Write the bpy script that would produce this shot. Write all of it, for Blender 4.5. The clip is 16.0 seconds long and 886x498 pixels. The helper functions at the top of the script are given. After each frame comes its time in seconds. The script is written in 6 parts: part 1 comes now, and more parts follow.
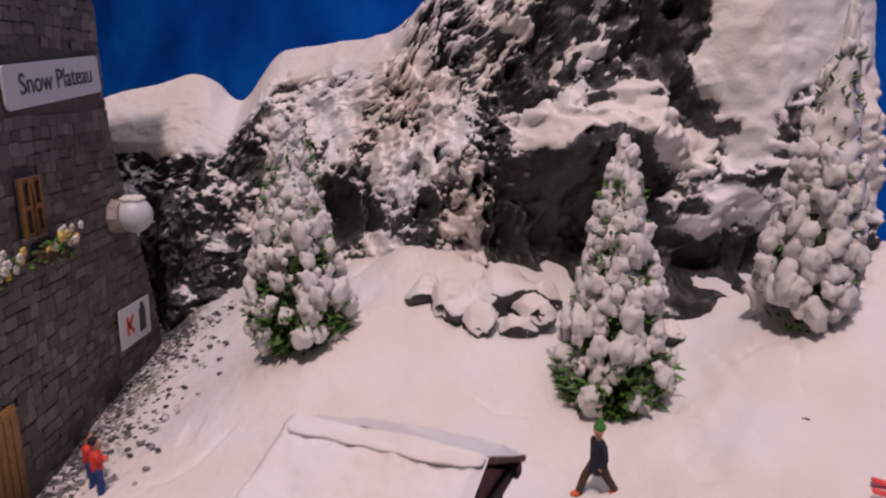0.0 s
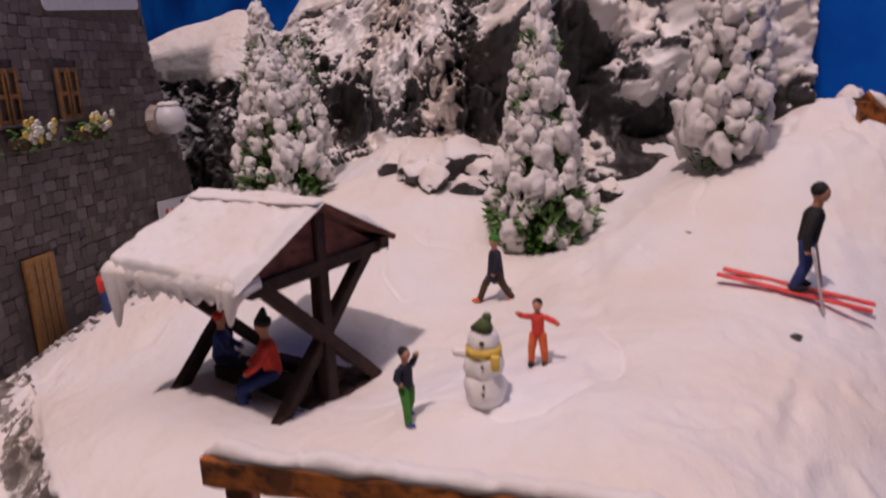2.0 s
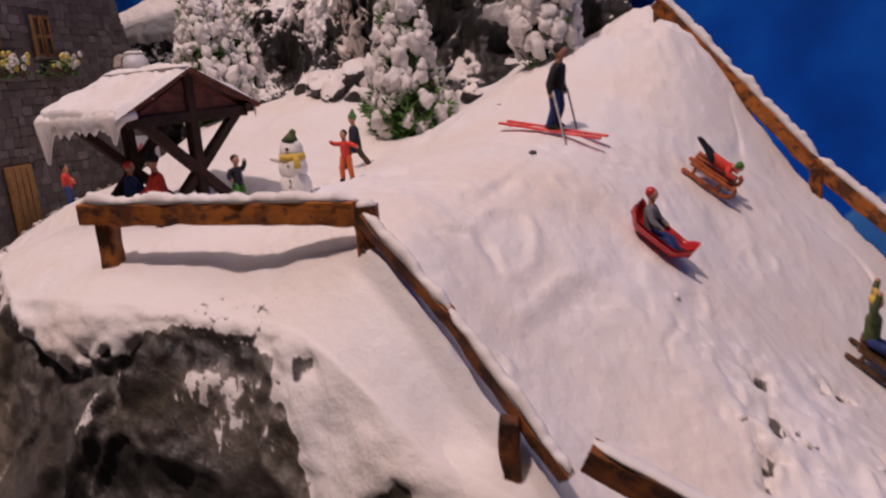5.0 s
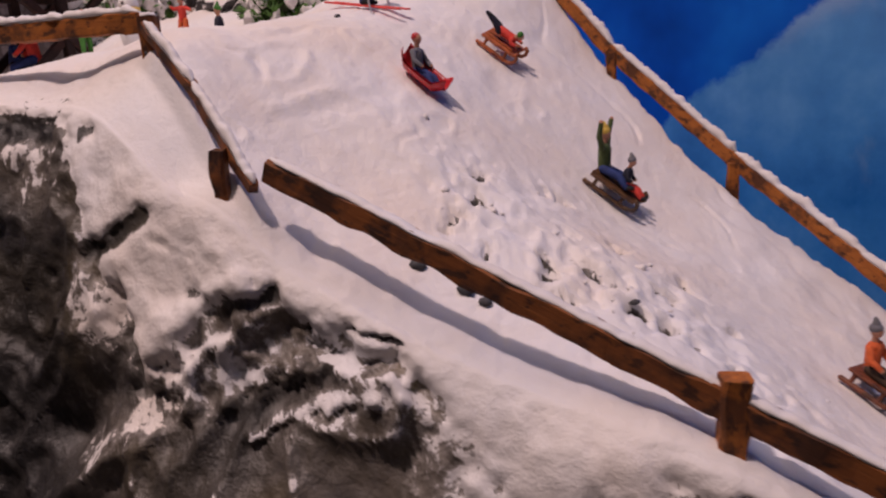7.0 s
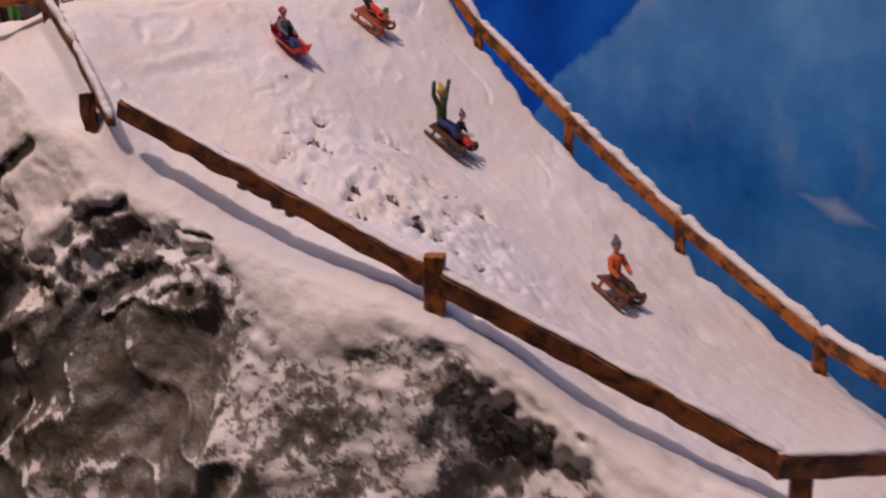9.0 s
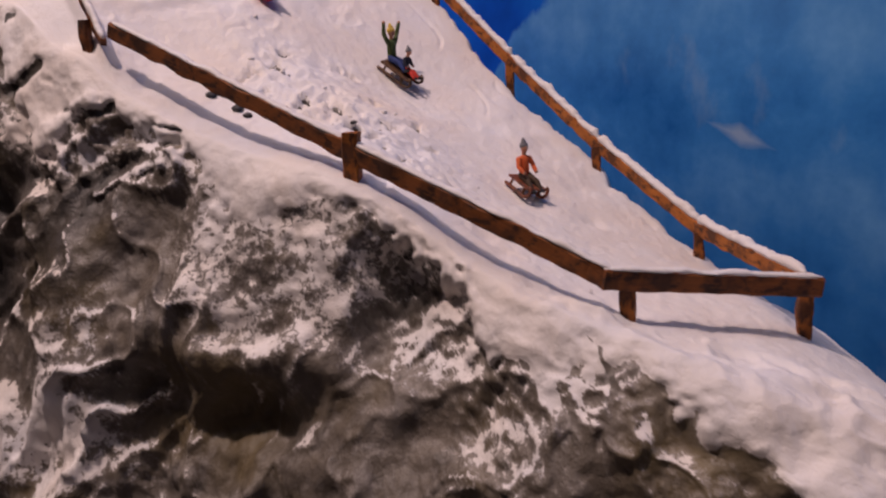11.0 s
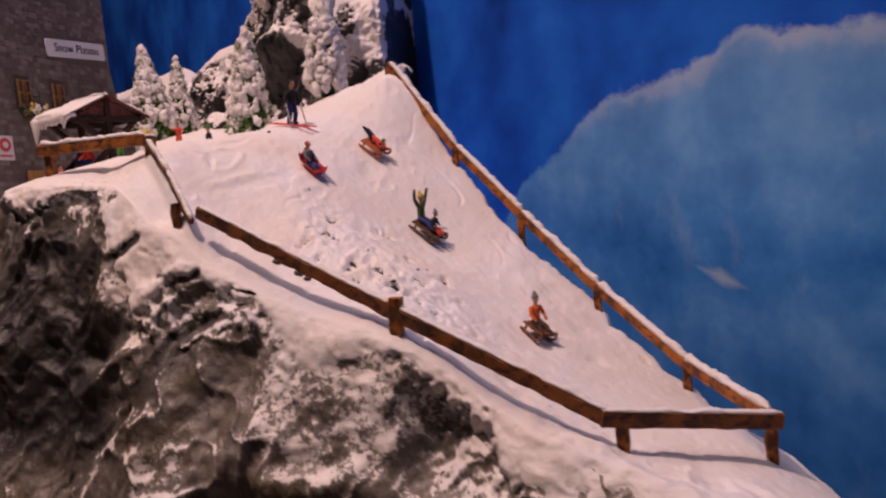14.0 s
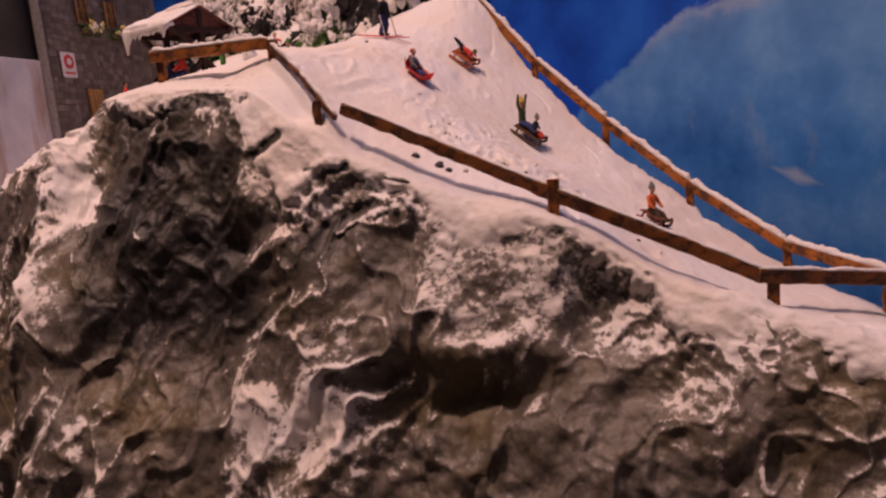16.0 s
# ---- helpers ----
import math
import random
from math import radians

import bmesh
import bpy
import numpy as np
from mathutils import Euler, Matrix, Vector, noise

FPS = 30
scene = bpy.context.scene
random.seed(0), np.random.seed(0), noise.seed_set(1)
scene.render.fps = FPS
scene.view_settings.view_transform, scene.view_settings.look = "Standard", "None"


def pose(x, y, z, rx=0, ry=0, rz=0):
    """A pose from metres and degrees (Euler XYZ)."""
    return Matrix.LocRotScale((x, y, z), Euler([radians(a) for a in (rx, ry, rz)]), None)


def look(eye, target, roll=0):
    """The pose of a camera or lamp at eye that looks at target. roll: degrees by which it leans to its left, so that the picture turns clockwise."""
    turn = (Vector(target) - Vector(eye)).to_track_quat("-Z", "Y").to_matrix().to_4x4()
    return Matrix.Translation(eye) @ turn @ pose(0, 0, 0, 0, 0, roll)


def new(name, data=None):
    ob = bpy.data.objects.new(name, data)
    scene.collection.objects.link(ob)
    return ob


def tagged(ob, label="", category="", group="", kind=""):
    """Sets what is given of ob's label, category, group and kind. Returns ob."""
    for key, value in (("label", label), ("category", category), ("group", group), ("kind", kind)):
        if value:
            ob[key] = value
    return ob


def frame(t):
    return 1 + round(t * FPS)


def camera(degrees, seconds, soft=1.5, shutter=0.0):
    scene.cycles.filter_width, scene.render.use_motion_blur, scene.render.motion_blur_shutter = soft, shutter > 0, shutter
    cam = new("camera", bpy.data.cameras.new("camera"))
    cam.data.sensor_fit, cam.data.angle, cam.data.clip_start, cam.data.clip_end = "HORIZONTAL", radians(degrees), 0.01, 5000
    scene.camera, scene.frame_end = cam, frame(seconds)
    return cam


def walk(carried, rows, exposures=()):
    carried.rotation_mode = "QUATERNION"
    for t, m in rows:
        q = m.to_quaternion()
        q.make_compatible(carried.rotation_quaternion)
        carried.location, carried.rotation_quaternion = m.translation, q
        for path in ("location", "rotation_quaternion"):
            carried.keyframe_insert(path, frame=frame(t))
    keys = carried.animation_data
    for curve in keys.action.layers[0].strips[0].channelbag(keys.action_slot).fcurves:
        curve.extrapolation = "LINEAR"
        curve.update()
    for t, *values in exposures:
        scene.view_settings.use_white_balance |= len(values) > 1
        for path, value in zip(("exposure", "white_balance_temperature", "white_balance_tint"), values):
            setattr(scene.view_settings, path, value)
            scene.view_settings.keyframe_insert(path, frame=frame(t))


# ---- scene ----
cam = camera(62.5, 16.0, soft=2.2, shutter=0.5)
# seconds, eye x y z, pitch, roll, yaw
PATH = [
    (0, 0.01152, -0.03525, 0.30058, -13.164, -0.576, -0.214),
    (0.5, 0.01756, -0.02649, 0.30217, -13.220, -0.464, -0.049),
    (1, 0.03303, -0.03925, 0.29386, -13.504, -1.012, 4.815),
    (1.5, 0.04728, -0.04866, 0.28260, -13.574, -1.973, 7.707),
    (2, 0.05284, -0.05887, 0.27259, -13.638, -2.974, 9.340),
    (2.5, 0.05904, -0.06293, 0.26238, -13.882, -3.860, 9.916),
    (3, 0.06646, -0.06648, 0.25705, -13.891, -4.210, 10.881),
    (5.3, 0.10317, -0.10623, 0.24409, -13.440, -4.815, 11.490),
    (5.5, 0.10684, -0.11051, 0.24092, -13.440, -4.731, 11.642),
    (6, 0.12234, -0.11779, 0.23606, -13.387, -4.503, 11.895),
    (6.5, 0.13745, -0.12357, 0.22296, -13.109, -4.282, 11.581),
    (7, 0.14798, -0.12747, 0.21438, -13.144, -3.950, 11.804),
    (7.5, 0.15796, -0.13699, 0.21492, -13.625, -3.326, 11.899),
    (8, 0.17142, -0.14496, 0.21277, -13.771, -3.529, 12.286),
    (8.5, 0.18197, -0.14894, 0.21006, -13.888, -3.509, 12.470),
    (9, 0.19411, -0.15477, 0.20652, -14.051, -3.493, 12.646),
    (9.5, 0.20478, -0.15906, 0.20059, -14.379, -3.681, 12.727),
    (10, 0.21034, -0.16340, 0.19591, -14.521, -3.334, 13.684),
    (10.2, 0.21297, -0.16708, 0.19361, -14.375, -3.323, 13.971),
    (12.3, 0.23796, -0.20861, 0.18055, -10.813, -4.366, 15.324),
    (12.5, 0.23974, -0.20998, 0.18202, -10.125, -4.525, 15.221),
    (13, 0.24433, -0.22103, 0.18819, -7.955, -4.703, 14.876),
    (13.5, 0.24546, -0.22928, 0.19678, -6.234, -5.147, 14.690),
    (14, 0.23009, -0.22039, 0.20483, -5.258, -4.978, 15.097),
    (14.5, 0.22319, -0.22009, 0.20672, -5.987, -4.974, 15.192),
    (15, 0.21040, -0.22817, 0.20297, -6.946, -5.113, 14.961),
    (15.5, 0.19516, -0.23953, 0.19407, -8.115, -5.281, 13.696),
    (16, 0.17595, -0.25395, 0.19315, -9.504, -5.207, 11.696),
]
# seconds, stops, kelvin, tint: the camera brightens and warms its picture late in the shot
EXPOSURES = [(0.0, -0.11, 6250, 10), (2.5, -0.13, 6500, 11), (5.5, -0.06, 6700, 11), (7.5, 0.02, 6600, 11), (9.0, 0.05, 6750, 11), (10.0, 0.06, 6750, 11), (12.5, 0.24, 6750, 11), (13.5, 0.20, 7050, 16), (14.5, 0.10, 7850, 26), (16.0, 0.05, 8300, 28)]
walk(cam, [(t, pose(x, y, z, 0, 0, yaw) @ pose(0, 0, 0, 90 + pitch) @ pose(0, 0, 0, 0, 0, roll)) for t, x, y, z, pitch, roll, yaw in PATH], EXPOSURES)

# ---- light: a ceiling spot above the front of the display, an added fill, a dim room around ----
world = bpy.data.worlds.new("room_glow")
scene.world = world
world.use_nodes = True
world.node_tree.nodes["Background"].inputs[0].default_value = (0.91, 0.78, 0.785, 1)
world.node_tree.nodes["Background"].inputs[1].default_value = 0.16

lamp_data = bpy.data.lights.new("ceiling_spot", "AREA")
lamp_data.shape, lamp_data.size, lamp_data.energy = "DISK", 0.040, 3.60
lamp_data.color = (1.0, 0.755, 0.715)
lamp = new("ceiling_spot", lamp_data)
lamp.matrix_world = look((-0.06, -0.22, 0.91), (0.10, 0.05, 0.2))
# unseen broad fill, added overhead to lift the shadows
room_data = bpy.data.lights.new("overhead_fill", "AREA")
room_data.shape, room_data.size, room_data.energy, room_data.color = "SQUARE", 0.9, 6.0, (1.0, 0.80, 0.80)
fill_lamp = new("overhead_fill", room_data)
fill_lamp.matrix_world = look((0.15, -0.15, 1.55), (0.15, -0.10, 0.0))


# ---- materials ----
def material(name):
    m = bpy.data.materials.new(name)
    m.use_nodes = True
    nt = m.node_tree
    return m, nt, nt.nodes["Principled BSDF"]


def node(nt, kind, **values):
    n = nt.nodes.new(kind)
    for key, v in values.items():
        n.inputs[key.replace("_", " ")].default_value = v
    return n


def noise_node(nt, scale, detail=4.0, rough=0.55, coord="Object", stretch=(1, 1, 1)):
    tc = nt.nodes.new("ShaderNodeTexCoord")
    mp = nt.nodes.new("ShaderNodeMapping")
    mp.inputs["Scale"].default_value = stretch
    nt.links.new(tc.outputs[coord], mp.inputs["Vector"])
    n = node(nt, "ShaderNodeTexNoise", Scale=scale, Detail=detail, Roughness=rough)
    nt.links.new(mp.outputs[0], n.inputs["Vector"])
    return n.outputs["Fac"]


def ramp(nt, fac, stops):
    r = nt.nodes.new("ShaderNodeValToRGB")
    e = r.color_ramp.elements
    while len(e) < len(stops):
        e.new(0.5)
    for el, (p, c) in zip(e, stops):
        el.position, el.color = p, (*c, 1) if len(c) == 3 else c
    nt.links.new(fac, r.inputs[0])
    return r.outputs[0]


def mixed(nt, fac, a, b):
    n = nt.nodes.new("ShaderNodeMix")
    n.data_type = "RGBA"
    for sock, v in ((n.inputs[0], fac), (n.inputs[6], a), (n.inputs[7], b)):
        if isinstance(v, tuple):
            sock.default_value = (*v, 1)
        elif isinstance(v, float):
            sock.default_value = v
        else:
            nt.links.new(v, sock)
    return n.outputs[2]


def calc(nt, op, a, b=0.0, c=0.0):
    n = nt.nodes.new("ShaderNodeMath")
    n.operation = op
    for sock, v in zip(n.inputs, (a, b, c)):
        if isinstance(v, (int, float)):
            sock.default_value = v
        else:
            nt.links.new(v, sock)
    return n.outputs[0]


def bump(nt, bsdf, height, strength, distance):
    b = node(nt, "ShaderNodeBump", Strength=strength, Distance=distance)
    nt.links.new(height, b.inputs["Height"])
    nt.links.new(b.outputs[0], bsdf.inputs["Normal"])


def plain(name, color, rough=0.6, metal=0.0, vary=0.25, scale=600.0, relief=0.0002):
    m, nt, p = material(name)
    n = noise_node(nt, scale)
    lo = tuple(c * (1 - vary) for c in color)
    hi = tuple(min(1.0, c * (1 + vary)) for c in color)
    nt.links.new(ramp(nt, n, [(0.3, lo), (0.7, hi)]), p.inputs["Base Color"])
    p.inputs["Roughness"].default_value, p.inputs["Metallic"].default_value = rough, metal
    bump(nt, p, n, 0.5, relief)
    return m


def snow_material():
    m, nt, p = material("plaster_snow")
    big, fine = noise_node(nt, 60, 3), noise_node(nt, 1400, 5, 0.7)
    c = ramp(nt, big, [(0.3, (0.76, 0.70, 0.66)), (0.5, (0.79, 0.76, 0.745)), (0.68, (0.81, 0.80, 0.82))])
    nt.links.new(mixed(nt, calc(nt, "MULTIPLY", fine, 0.25), c, (0.70, 0.69, 0.72)), p.inputs["Base Color"])
    p.inputs["Roughness"].default_value = 0.75
    bump(nt, p, fine, 0.45, 0.0004)
    return m


def rock_snow_material(name, dark, mid, light, pepper=0.55, edge=0.12, ridges=0.6):
    """Painted plaster rock, dusted with snow where the surface carries the 'snow' cover."""
    m, nt, p = material(name)
    at = nt.nodes.new("ShaderNodeAttribute")
    at.attribute_name = "snow"
    broad, med, fine = noise_node(nt, 30, 3), noise_node(nt, 230, 5, 0.65), noise_node(nt, 1500, 4, 0.7)
    rock = ramp(nt, broad, [(0.30, tuple(0.3 * a + 0.7 * b for a, b in zip(dark, mid))), (0.55, mid), (0.75, tuple(c * 1.3 for c in mid))])
    # smeared paler paint, dark washes, black, dry-brushed streaks and ochre patches
    rock = mixed(nt, ramp(nt, noise_node(nt, 90, 6, 0.65, stretch=(1, 1, 0.7)), [(0.48, (0, 0, 0)), (0.70, (0.55, 0.55, 0.55))]), rock, light)
    rock = mixed(nt, ramp(nt, noise_node(nt, 150, 5, 0.7), [(0.54, (0, 0, 0)), (0.72, (0.65, 0.65, 0.65))]), rock, dark)
    # black buttress paint, and shade coloured into clefts, lips and hollows
    black_and_shade = nt.nodes.new("ShaderNodeAttribute")
    black_and_shade.attribute_name = "black_tone"
    rock = mixed(nt, calc(nt, "MULTIPLY", black_and_shade.outputs["Fac"], calc(nt, "MULTIPLY_ADD", med, 0.6, 0.55)), rock, dark)
    brush = calc(nt, "MULTIPLY", ramp(nt, noise_node(nt, 420, 4, 0.65, stretch=(1, 1, 0.25)), [(0.52, (0, 0, 0)), (0.64, (1, 1, 1))]), ramp(nt, noise_node(nt, 42, 3, 0.6), [(0.46, (0.02, 0.02, 0.02)), (0.64, (0.55, 0.55, 0.55))]))
    rock = mixed(nt, brush, rock, tuple(min(0.6, c * 1.25) for c in light))
    ochre = ramp(nt, noise_node(nt, 24, 3, 0.6, stretch=(1, 1, 1.3)), [(0.50, (0, 0, 0)), (0.70, (0.75, 0.75, 0.75))])
    ochre = calc(nt, "MULTIPLY", ochre, calc(nt, "MULTIPLY_ADD", black_and_shade.outputs["Fac"], -0.6, 1.0))
    rock = mixed(nt, ochre, rock, (mid[0] * 1.2, mid[1] * 1.05, mid[2] * 0.5))
    geo = nt.nodes.new("ShaderNodeNewGeometry")
    ridge = ramp(nt, geo.outputs["Pointiness"], [(0.515, (0, 0, 0)), (0.60, (ridges, ridges, ridges))])
    rock = mixed(nt, ridge, rock, tuple(min(0.6, c * 2.0) for c in light))
    rock = mixed(nt, calc(nt, "MULTIPLY", black_and_shade.outputs["Fac"], calc(nt, "MULTIPLY_ADD", med, 0.5, 0.42)), rock, dark)
    white = ramp(nt, noise_node(nt, 32, 4), [(0.3, (0.78, 0.705, 0.65)), (0.5, (0.80, 0.765, 0.75)), (0.68, (0.80, 0.795, 0.825))])
    f = calc(nt, "ADD", at.outputs["Fac"], calc(nt, "MULTIPLY", calc(nt, "SUBTRACT", med, 0.5), 0.75))
    grit = noise_node(nt, 620, 3, 0.6)
    f = calc(nt, "ADD", f, calc(nt, "MULTIPLY", calc(nt, "SUBTRACT", grit, 0.5), pepper))
    f = calc(nt, "ADD", f, calc(nt, "MULTIPLY", calc(nt, "SUBTRACT", fine, 0.5), pepper * 0.6))
    dust = ramp(nt, f, [(0.20, (0, 0, 0)), (0.46, (0.5, 0.5, 0.5))])
    dust = calc(nt, "MULTIPLY", dust, calc(nt, "MULTIPLY_ADD", black_and_shade.outputs["Fac"], -0.7, 1.0))
    rock = mixed(nt, dust, rock, tuple(min(0.5, c * 1.6) for c in light))
    mask = ramp(nt, f, [(0.46, (0, 0, 0)), (0.46 + edge, (1, 1, 1))])
    nt.links.new(mixed(nt, mask, rock, white), p.inputs["Base Color"])
    nt.links.new(calc(nt, "MULTIPLY_ADD", mask, 0.25, 0.48), p.inputs["Roughness"])
    h = calc(nt, "ADD", calc(nt, "MULTIPLY_ADD", calc(nt, "MULTIPLY", grit, calc(nt, "MULTIPLY_ADD", mask, -0.8, 1.0)), 0.6, calc(nt, "MULTIPLY", mask, 0.9)), calc(nt, "ADD", calc(nt, "MULTIPLY", fine, 0.30), calc(nt, "MULTIPLY", med, 0.8)))
    bump(nt, p, h, 0.6, 0.0009)
    return m


def wood_material(name, pale, warm, dark, scale=1.0, rough=0.55):
    m, nt, p = material(name)
    grain = noise_node(nt, 900 * scale, 5, 0.6, stretch=(0.08, 1, 1))
    blot = noise_node(nt, 110 * scale, 4, 0.6)
    c = ramp(nt, grain, [(0.3, warm), (0.7, pale)])
    c = mixed(nt, ramp(nt, blot, [(0.48, (0, 0, 0)), (0.64, (0.8, 0.8, 0.8))]), c, dark)
    c = mixed(nt, ramp(nt, noise_node(nt, 480 * scale, 3, 0.6, stretch=(0.5, 1, 1)), [(0.54, (0, 0, 0)), (0.63, (0.8, 0.8, 0.8))]), c, dark)
    nt.links.new(c, p.inputs["Base Color"])
    p.inputs["Roughness"].default_value = rough
    bump(nt, p, grain, 0.6, 0.0003)
    return m


def stone_material():
    m, nt, p = material("rubble_stone")
    oi = nt.nodes.new("ShaderNodeObjectInfo")
    ge = nt.nodes.new("ShaderNodeNewGeometry")
    rnd = calc(nt, "FRACT", calc(nt, "ADD", oi.outputs["Random"], ge.outputs["Random Per Island"]))
    c = ramp(nt, rnd, [(0.0, (0.090, 0.072, 0.070)), (0.4, (0.130, 0.105, 0.100)), (0.75, (0.165, 0.138, 0.134)), (1.0, (0.225, 0.195, 0.195))])
    n = noise_node(nt, 900, 4)
    c = mixed(nt, ramp(nt, n, [(0.35, (0, 0, 0)), (0.8, (0.6, 0.6, 0.6))]), c, (0.11, 0.09, 0.09))
    nt.links.new(c, p.inputs["Base Color"])
    p.inputs["Roughness"].default_value = 0.8
    bump(nt, p, n, 0.6, 0.0004)
    return m


def stained_plaster():
    m, nt, p = material("pale_plaster")
    c = ramp(nt, noise_node(nt, 70, 4), [(0.3, (0.40, 0.41, 0.50)), (0.7, (0.56, 0.57, 0.66))])
    rust = ramp(nt, noise_node(nt, 55, 4, 0.6, stretch=(1, 1, 0.22)), [(0.50, (0, 0, 0)), (0.66, (0.8, 0.8, 0.8))])
    c = mixed(nt, rust, c, (0.30, 0.17, 0.11))
    nt.links.new(c, p.inputs["Base Color"])
    p.inputs["Roughness"].default_value = 0.7
    bump(nt, p, noise_node(nt, 500, 4), 0.3, 0.0002)
    return m


def backdrop_material():
    """Painted wall: deep blue sky, a pale blue ice mountain with a white crest."""
    m, nt, p = material("painted_backdrop")
    tc = nt.nodes.new("ShaderNodeTexCoord")
    sx = nt.nodes.new("ShaderNodeSeparateXYZ")
    nt.links.new(tc.outputs["Object"], sx.inputs[0])
    s, z = sx.outputs[0], sx.outputs[2]
    soft, fine = noise_node(nt, 16, 4), noise_node(nt, 120, 5, 0.65)
    sky = ramp(nt, soft, [(0.3, (0.001, 0.042, 0.30)), (0.48, (0.002, 0.100, 0.58)), (0.66, (0.006, 0.18, 0.78))])
    # crest height along the wall
    cr = nt.nodes.new("ShaderNodeFloatCurve")
    for (px, py) in CREST[1:-1]:
        cr.mapping.curves[0].points.new(px, py)
    pts = cr.mapping.curves[0].points
    pts[0].location, pts[len(pts) - 1].location = CREST[0], CREST[-1]
    cr.mapping.update()
    nt.links.new(calc(nt, "MULTIPLY_ADD", s, 2.0, 0.2), cr.inputs["Value"])
    crest = calc(nt, "MULTIPLY_ADD", cr.outputs[0], 0.4, -0.05)
    wob = calc(nt, "MULTIPLY", calc(nt, "SUBTRACT", fine, 0.5), 0.012)
    under = calc(nt, "SUBTRACT", calc(nt, "ADD", crest, wob), z)
    inside = ramp(nt, calc(nt, "MULTIPLY_ADD", under, 110.0, 0.5), [(0.4, (0, 0, 0)), (0.75, (1, 1, 1))])
    ice = ramp(nt, noise_node(nt, 26, 5, 0.6, stretch=(1.1, 1, 1.0)), [(0.30, (0.009, 0.138, 0.48)), (0.50, (0.042, 0.255, 0.68)), (0.72, (0.145, 0.42, 0.84))])
    rim = ramp(nt, calc(nt, "ADD", under, calc(nt, "MULTIPLY", calc(nt, "SUBTRACT", noise_node(nt, 50, 4), 0.5), 0.02)), [(0.002, (1, 1, 1)), (0.009, (0, 0, 0))])
    upper = ramp(nt, calc(nt, "MULTIPLY_ADD", z, 12.0, -2.2), [(0.35, (0, 0, 0)), (0.75, (0.8, 0.8, 0.8))])
    ice = mixed(nt, calc(nt, "MULTIPLY", rim, upper), ice, (0.62, 0.62, 0.72))
    fade = ramp(nt, calc(nt, "MULTIPLY_ADD", z, 9.0, -1.45), [(0.1, (0, 0, 0)), (0.9, (0.5, 0.5, 0.5))])
    ice = mixed(nt, fade, ice, (0.21, 0.44, 0.74))
    glint = ramp(nt, noise_node(nt, 40, 5, 0.6, stretch=(1, 1, 0.5)), [(0.60, (0, 0, 0)), (0.80, (0.5, 0.5, 0.5))])
    ice = mixed(nt, glint, ice, (0.35, 0.48, 0.62))
    wx = calc(nt, "ABSOLUTE", calc(nt, "SUBTRACT", s, 0.1600))
    wz = calc(nt, "ABSOLUTE", calc(nt, "SUBTRACT", z, calc(nt, "MULTIPLY_ADD", s, -0.35, 0.2165)))
    wedge = ramp(nt, calc(nt, "ADD", calc(nt, "ADD", calc(nt, "MULTIPLY", wx, 58.0), calc(nt, "MULTIPLY", wz, 170.0)), calc(nt, "MULTIPLY", fine, 0.5)), [(0.45, (0.75, 0.75, 0.75)), (1.0, (0, 0, 0))])
    ice = mixed(nt, wedge, ice, (0.42, 0.56, 0.74))
    low = ramp(nt, calc(nt, "MULTIPLY_ADD", z, 6.0, -0.3), [(0.0, (1, 1, 1)), (0.8, (0, 0, 0))])
    ice = mixed(nt, calc(nt, "MULTIPLY", low, 0.6), ice, (0.003, 0.050, 0.15))
    nt.links.new(mixed(nt, inside, sky, ice), p.inputs["Base Color"])
    p.inputs["Roughness"].default_value = 0.7
    p.inputs["Specular IOR Level"].default_value = 0.12
    bump(nt, p, fine, 0.15, 0.0008)
    return m


# crest of the painted mountain: along the wall (s * 2 + 0.2), height ((z + 0.05) / 0.4)
CREST = [(0.0, 0.30), (0.28, 0.58), (0.318, 0.635), (0.349, 0.652), (0.418, 0.707), (0.473, 0.716), (0.522, 0.734), (0.548, 0.747), (0.578, 0.739), (0.62, 0.733), (1.0, 0.69)]

SNOW = snow_material()
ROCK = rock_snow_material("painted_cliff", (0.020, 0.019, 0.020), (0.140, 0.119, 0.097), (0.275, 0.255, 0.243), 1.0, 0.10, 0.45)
PEAK = rock_snow_material("painted_peak", (0.006, 0.005, 0.005), (0.020, 0.018, 0.018), (0.10, 0.10, 0.115), 0.45, 0.09, 0.25)
LONG_RAIL_WOOD = wood_material("dark_rail_wood", (0.27, 0.085, 0.016), (0.16, 0.046, 0.010), (0.022, 0.008, 0.005), 1.2, 0.75)
RAIL_WOOD = wood_material("stained_rail_wood", (0.46, 0.150, 0.020), (0.28, 0.078, 0.011), (0.030, 0.009, 0.004), 1.4, 0.75)
HUT_WOOD = wood_material("dark_hut_wood", (0.050, 0.020, 0.014), (0.030, 0.011, 0.008), (0.014, 0.006, 0.005), 1.5, 0.9)
GABLE_WOOD = wood_material("red_brown_boards", (0.20, 0.060, 0.042), (0.14, 0.040, 0.028), (0.07, 0.022, 0.018), 1.5, 0.85)
STONE = stone_material()
MORTAR = plain("grey_mortar", (0.115, 0.097, 0.094), 0.9)
BACKDROP = backdrop_material()
PLASTER = stained_plaster()
WINDOW_GREY = plain("dull_window", (0.060, 0.050, 0.050), 0.5)
DARK = plain("dark_opening", (0.012, 0.012, 0.018), 0.3)
GREY_POST = plain("grey_post_paint", (0.22, 0.21, 0.22), 0.5)
WHITE_BOARD = plain("white_sign_board", (0.62, 0.63, 0.68), 0.4, vary=0.06)
INK = plain("black_ink", (0.02, 0.02, 0.03), 0.5)
RED_PRINT = plain("red_print", (0.55, 0.04, 0.05), 0.5)
